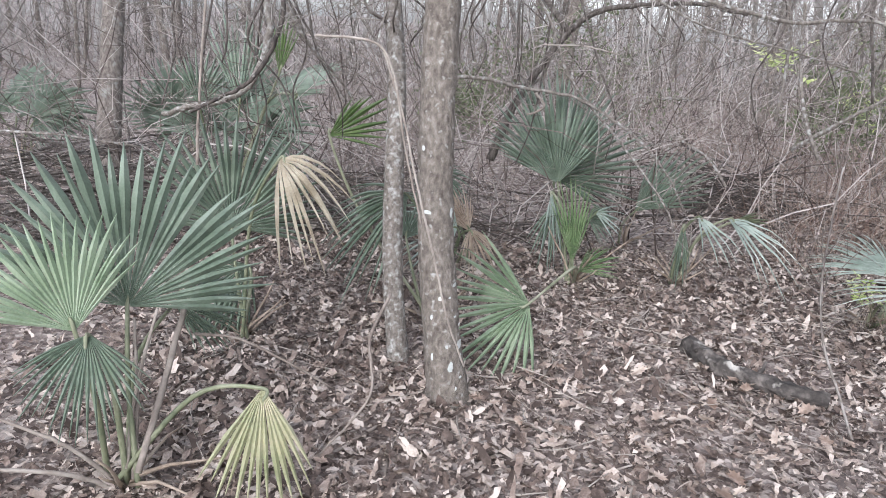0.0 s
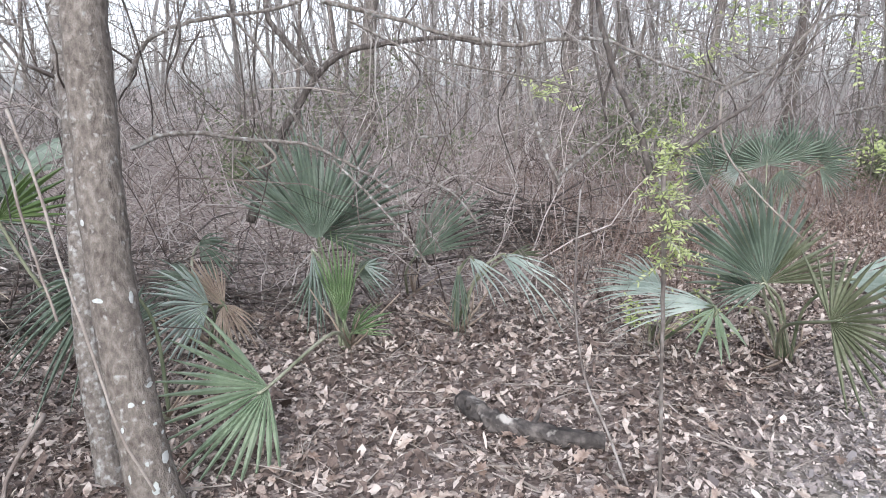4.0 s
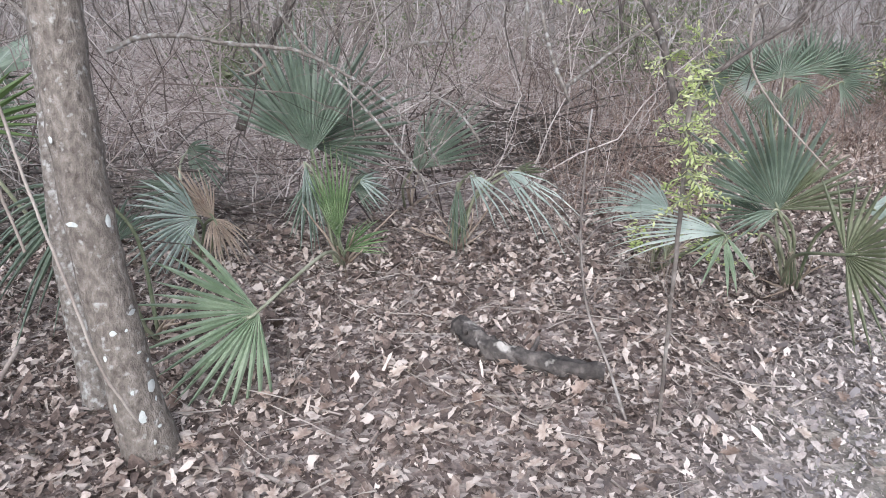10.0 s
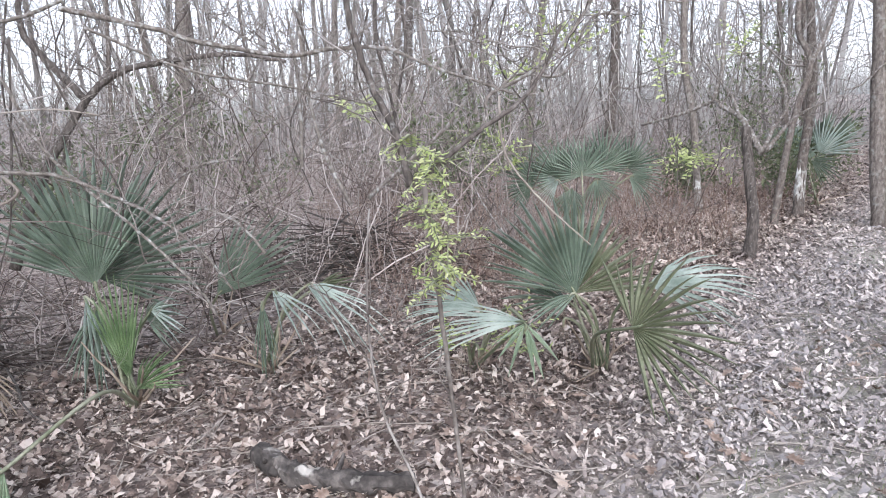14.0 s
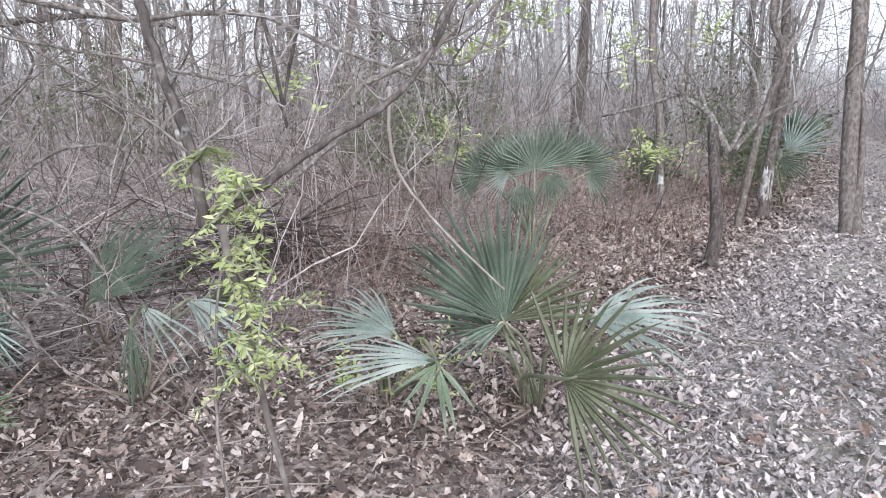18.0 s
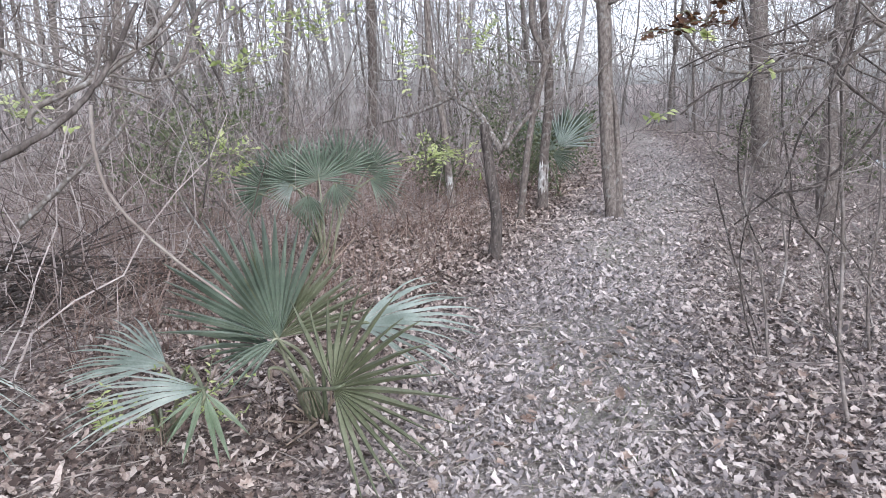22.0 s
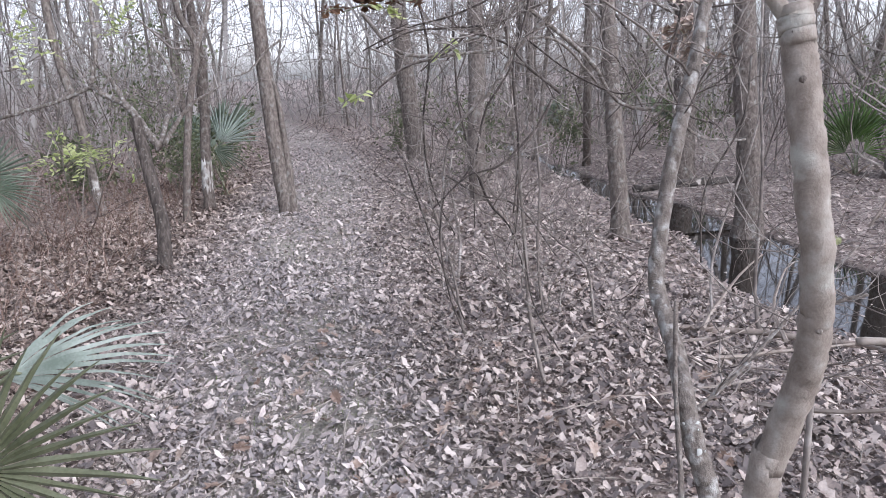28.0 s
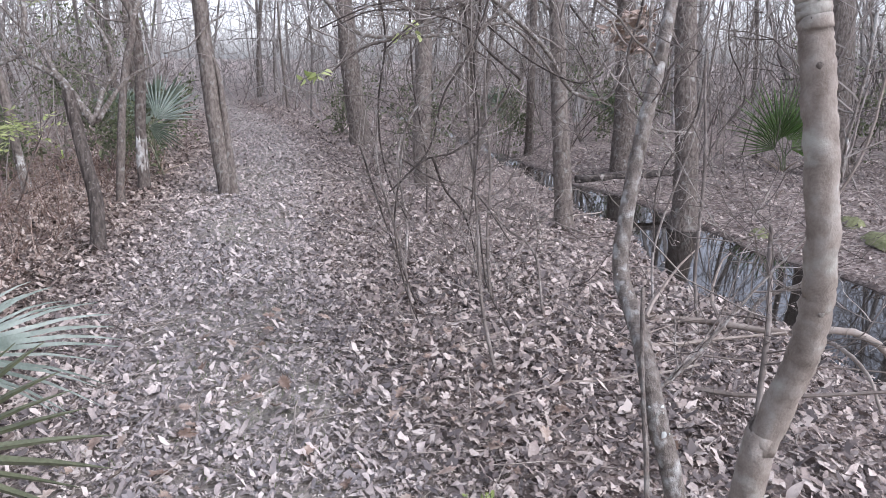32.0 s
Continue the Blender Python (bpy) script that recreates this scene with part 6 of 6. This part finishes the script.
def far_wood():
    """Ranks of bare trunks and twigs that close the view all round, thinner where the creek opens the canopy."""
    rng = np.random.default_rng(31)

    def thinned(x, y):
        return -0.24 < math.atan2(y - 0.8, x - 1.2) < -0.06 and rng.random() < 0.6

    pieces = []
    for _ in range(1750):
        a, d = rng.uniform(-1.2, 2.6), 17 + 62 * rng.random() ** 1.3
        x, y = 1.2 + d * np.cos(a), 0.8 + d * np.sin(a)
        if rng.random() < 0.6 and a > 1.7:
            continue
        if thinned(x, y) or d < 27 and not clear_of_way(x, y, 1.2 + 0.02 * d):
            continue
        h = rng.uniform(7, 17)
        p, r = wander((x, y, -0.1), (rng.normal(0, 0.16), rng.normal(0, 0.16), 1), h, 0.012 + 0.085 * rng.random() ** 3, rng, 7, 0.11, 0.02)
        pieces.append(tube(p, r, 4, rng))
        for _ in range(6):
            j = rng.integers(1, 8)
            b = rng.uniform(0, 6.28)
            q, qr = wander(p[j], (np.cos(b), np.sin(b), rng.uniform(0, 1)), rng.uniform(1, 3.2), rng.uniform(0.006, 0.016), rng, 4, 0.25, 0.05)
            pieces.append(tube(q, qr, 3, rng))
    for _ in range(3200):
        a, d = rng.uniform(-1.2, 2.6), 15 + 40 * rng.random()
        x, y = 1.2 + d * np.cos(a), 0.8 + d * np.sin(a)
        if d < 24 and not clear_of_way(x, y, 1.2 + 0.015 * d):
            continue
        p, r = wander((x, y, -0.1), (rng.normal(0, 0.3), rng.normal(0, 0.3), 1), rng.uniform(1.5, 6.5), rng.uniform(0.006, 0.018), rng, 5, 0.2, 0.0)
        pieces.append(tube(p, r, 3, rng))
        q, qr = wander(p[2], (rng.normal(), rng.normal(), 0.6), rng.uniform(0.6, 1.8), 0.008, rng, 4, 0.25, 0.0)
        pieces.append(tube(q, qr, 3, rng))
    for _ in range(10000):
        a, d = rng.uniform(-1.2, 2.6), 9 + 34 * rng.random()
        x, y = 1.2 + d * np.cos(a), 0.8 + d * np.sin(a)
        z = rng.uniform(1.6, 3.0) + d * rng.uniform(0.0, 0.34)
        if thinned(x, y) or z < 3.2 and not clear_of_way(x, y, 1.5):
            continue
        p, r = wander((x, y, z), (rng.normal(), rng.normal(), rng.normal(0.1, 0.9)), rng.uniform(0.8, 2.8), rng.uniform(0.003, 0.006) + 0.0003 * d, rng, 4, 0.42, 0.0)
        pieces.append(tube(p, r, 3, rng))
    for _ in range(7000):
        a, d = rng.uniform(0.1, 1.25), 22 + 28 * rng.random()
        p, r = wander((1.2 + d * np.cos(a), 0.8 + d * np.sin(a), rng.uniform(0.0, 0.42 * d)), (rng.normal(), rng.normal(), rng.normal(0.2, 1)), rng.uniform(1.5, 4), rng.uniform(0.008, 0.02), rng, 4, 0.4, 0.0)
        pieces.append(tube(p, r, 3, rng))
    for _ in range(2600):
        a, d = rng.uniform(-0.9, 0.15), 15 + 26 * rng.random()
        if -0.24 < a < -0.06 and rng.random() < 0.75:
            continue
        p, r = wander((1.2 + d * np.cos(a), 0.8 + d * np.sin(a), rng.uniform(0.8, 0.35 * d)), (rng.normal(), rng.normal(), rng.normal(0.2, 1)), rng.uniform(1.2, 3.5), rng.uniform(0.006, 0.016), rng, 4, 0.4, 0.0)
        pieces.append(tube(p, r, 3, rng))
    # The far bark's pale colour carries the haze.
    tagged(new("far_wood", mesh_from("far_wood", *joined(pieces), THICKET_HAZED)), "bare grey winter woodland in the distance", "woodland", kind="stuff")


far_wood()


def leaf_litter():
    """Fallen leaves lying loose on the floor, more of them near the trail."""
    rng = np.random.default_rng(21)
    zones = ((-1.5, 6.5, 0.2, 5.0, 84000), (3.0, 9.0, 0.4, 7.0, 56000), (6.0, 14.0, -2.5, 9.0, 38000), (2.2, 6.6, -2.6, 0.4, 18000), (-4.0, 4.0, 4.0, 8.0, 9000), (-2.5, 0, 1.0, 5.0, 8000), (-4.5, 2.4, -3.0, 0.6, 14000), (9, 24, -7, 14, 17000), (9, 21, 4, 13, 18000))
    x = np.concatenate([rng.uniform(z[0], z[1], z[4]) for z in zones])
    y = np.concatenate([rng.uniform(z[2], z[3], z[4]) for z in zones])
    x, y = x + rng.normal(0, 0.25, len(x)), y + rng.normal(0, 0.25, len(y))
    k = rng.uniform(2.0, 6.6, 42000)
    i = k.astype(int)
    far = TRAIL[i] * (1 - (k - i))[:, None] + TRAIL[i + 1] * (k - i)[:, None] + rng.normal(0, 0.75, (42000, 2))
    x, y = np.concatenate([x, far[:, 0]]), np.concatenate([y, far[:, 1]])
    keep = (height(x, y) > WATER_Z + 0.015) | (rng.random(len(x)) < 0.008)
    worn = (line_distance(x, y, TRAIL) < 0.4) & (np.sin(2.1 * x + 1.3 * y) + np.sin(1.7 * y - 0.6 * x) > 0.1)
    keep &= ~(worn & (rng.random(len(x)) < 0.5))
    x, y = x[keep], y[keep]
    n = len(x)
    z = np.maximum(height(x, y), WATER_Z) + rng.uniform(0.004, 0.03, n)
    on_trail = np.clip((1.3 - line_distance(x, y, TRAIL)) / 0.8, 0, 1)
    size = (0.0065 + 0.029 * rng.random(n) ** 2.4) * (1 - 0.2 * on_trail) * (1 + 0.018 * np.hypot(x - 2, y - 1))
    yaw = rng.uniform(0, 2 * np.pi, n)
    tilt = rng.normal(0, 0.4, (n, 2))
    wide = rng.uniform(0.28, 0.85, n)
    curl = rng.uniform(-0.25, 0.5, n)
    # outline: a leaf of eight corners about a midrib
    px = np.array([-1.0, -0.45, 0.15, 0.65, 1.15, 0.65, 0.15, -0.45])
    py = np.array([0.0, 0.75, 0.55, 0.8, 0.0, -0.8, -0.55, -0.75])
    jit = rng.uniform(0.5, 1.25, (n, 8))
    lx = px * size[:, None] * jit
    ly = py * (size * wide)[:, None] * jit
    lz = curl[:, None] * (np.abs(py) * size[:, None] * 0.8) + rng.normal(0, 0.003, (n, 8))
    lz = lz + lx * tilt[:, :1] + ly * tilt[:, 1:]
    wx = x[:, None] + lx * np.cos(yaw)[:, None] - ly * np.sin(yaw)[:, None]
    wy = y[:, None] + lx * np.sin(yaw)[:, None] + ly * np.cos(yaw)[:, None]
    wz = z[:, None] + lz - lz.min(1)[:, None] * 0.6
    v = np.stack([wx, wy, wz], -1).reshape(-1, 3)
    b = np.arange(n)[:, None] * 8
    tri = np.concatenate([b + [0, 1, 7], b + [3, 4, 5]], 0)
    quad = np.concatenate([b + [1, 2, 6, 7], b + [2, 3, 5, 6]], 0)
    me = bpy.data.meshes.new("leaf_litter")
    me.vertices.add(len(v))
    me.vertices.foreach_set("co", v.ravel().astype(np.float32))
    loops = np.concatenate([tri.ravel(), quad.ravel()])
    me.loops.add(len(loops))
    me.loops.foreach_set("vertex_index", loops.astype(np.int32))
    starts = np.concatenate([np.arange(len(tri)) * 3, len(tri) * 3 + np.arange(len(quad)) * 4])
    me.polygons.add(len(starts))
    me.polygons.foreach_set("loop_start", starts.astype(np.int32))
    me.update(calc_edges=True)
    bank = 0.42 * np.clip((x - 2.6) / 1.2, 0, 1) * np.clip((3.6 - y + 0.5 * (x - 4)) / 1.5, 0, 1)
    bleach = np.maximum(np.clip((1.15 - line_distance(x, y, TRAIL)) / 0.8, 0, 1), bank)
    att = me.color_attributes.new("wear", "FLOAT_COLOR", "POINT")
    att.data.foreach_set("color", np.repeat(np.stack([bleach] * 3 + [bleach * 0 + 1], -1), 8, 0).reshape(-1).astype(np.float32))
    me.materials.append(LITTER)
    tagged(new("leaf_litter", me), "carpet of dry fallen brown and tan leaves", "leaf litter", kind="stuff")


leaf_litter()


def litter_twigs():
    """Small broken twigs lying among the leaves."""
    rng = np.random.default_rng(61)
    pieces = []
    for x0, x1, y0, y1, number in ((-1.5, 5.5, 1.6, 5.2, 420), (3, 9, 0.6, 6, 260), (6, 13, -2.5, 6, 120)):
        for _ in range(number):
            x, y = rng.uniform(x0, x1), rng.uniform(y0, y1)
            if line_distance(np.array(x), np.array(y), CREEK) < 0.8:
                continue
            a = rng.uniform(0, 6.28)
            p, r = wander((x, y, float(height(x, y)) + 0.02), (np.cos(a), np.sin(a), 0.02), rng.uniform(0.1, 0.5), rng.uniform(0.0018, 0.005), rng, 5, 0.12, 0)
            p[:, 2] = float(height(x, y)) + 0.025 + 0.3 * np.abs(p[:, 2] - p[0, 2])
            pieces.append(tube(p, r, 4, rng))
    tagged(new("twig_litter", mesh_from("twig_litter", *joined(pieces), STICK)), "small broken twigs among the fallen leaves", "twigs", kind="stuff")


litter_twigs()


def fallen_sticks():
    rng = np.random.default_rng(62)
    n = 0
    while n < 60:
        x, y = rng.uniform(-1.4, 9), rng.uniform(1.4, 6)
        if line_distance(np.array(x), np.array(y), CREEK) < 1.0:
            continue
        a, ln = rng.uniform(0, 6.28), rng.uniform(0.35, 0.9)
        pts = [(x + np.cos(a) * ln * k + rng.normal(0, 0.03), y + np.sin(a) * ln * k + rng.normal(0, 0.03), 0) for k in (0, 0.35, 0.7, 1)]
        stick("dry grey stick lying on the leaves", pts, rng.uniform(0.005, 0.011), 0.004)
        n += 1


fallen_sticks()


def trail_grass():
    """Thin short grass in the trodden middle of the trail."""
    rng = np.random.default_rng(63)
    pieces = []
    for _ in range(2600):
        k = rng.uniform(1.2, 4.6)
        i = int(k)
        c = TRAIL[i] * (1 - (k - i)) + TRAIL[i + 1] * (k - i)
        x, y = c + rng.normal(0, 0.28, 2)
        a, h = rng.uniform(0, 6.28), rng.uniform(0.01, 0.035)
        w = 0.0015
        b = np.array([x, y, float(height(x, y)) + 0.005])
        d = np.array([np.cos(a), np.sin(a), 0])
        s = np.array([-d[1], d[0], 0]) * w
        pieces.append((np.array([b - s, b + s, b + d * h * 0.6 + s * 0.7 + (0, 0, h), b + d * h * 0.6 - s * 0.7 + (0, 0, h), b + d * h * 1.7 + (0, 0, h * 0.9)]), [(0, 1, 2, 3), (3, 2, 4)]))
    tagged(new("trail_grass", mesh_from("trail_grass", *joined(pieces), GRASS)), "thin short grass along the trail", "grass", kind="stuff")


trail_grass()


def moss_patch(label, x, y, rx, ry, seed):
    rng = np.random.default_rng(seed)
    ring = 18
    v, f = [(0, 0, 0.05)], []
    for k, q in enumerate((0.4, 0.75, 1.0)):
        for j in range(ring):
            a = 2 * np.pi * j / ring
            u = q * rng.uniform(0.85, 1.12)
            v.append((rx * u * np.cos(a), ry * u * np.sin(a), (0.05, 0.035, -0.02)[k] + rng.normal(0, 0.006)))
    f += [(0, 1 + j, 1 + (j + 1) % ring) for j in range(ring)]
    f += [(1 + k * ring + j, 1 + (k + 1) * ring + j, 1 + (k + 1) * ring + (j + 1) % ring, 1 + k * ring + (j + 1) % ring) for k in range(2) for j in range(ring)]
    ob = new("moss_patch", smooth(mesh_from("moss_patch", v, f, MOSS)))
    ob.location = (x, y, float(height(x, y)))
    tagged(ob, label, "moss", "moss patches")


moss_patch("yellow-green moss patch on the creek bank", 8.3, -1.0, 0.3, 0.16, 71)
moss_patch("yellow-green moss patch on the creek bank", 8.9, -0.9, 0.2, 0.12, 72)
moss_patch("green moss patch by a tree foot", 8.7, -0.1, 0.14, 0.1, 73)


def near_leaves():
    """The fallen leaves nearest the walk, each on its own."""
    rng = np.random.default_rng(81)
    shapes = []
    for k in range(6):
        lobes = 9 + 2 * (k % 3)
        v, f = [(0, 0, 0.006)], []
        for j in range(lobes * 2):
            a = 2 * np.pi * j / (lobes * 2)
            r = (1.0 if j % 2 else 0.62) * rng.uniform(0.85, 1.15)
            v.append((0.045 * r * np.cos(a), 0.026 * r * np.sin(a), 0.012 * abs(np.sin(a)) * r + rng.normal(0, 0.003)))
        f = [(0, 1 + j, 1 + (j + 1) % (lobes * 2)) for j in range(lobes * 2)]
        shapes.append(smooth(mesh_from("fallen_leaf", v, f, LEAF)))
    for _ in range(290):
        x, y = rng.uniform(-1.0, 5.2), rng.uniform(0.9, 3.2)
        ob = part("fallen_leaf", shapes[int(rng.integers(0, 6))], floor)
        s = rng.uniform(0.7, 1.2)
        ob.matrix_local = Matrix.LocRotScale((x, y, float(height(x, y)) + rng.uniform(0.02, 0.04)), Euler((rng.normal(0, 0.25), rng.normal(0, 0.25), rng.uniform(0, 6.28))), (s, s, s))


near_leaves()
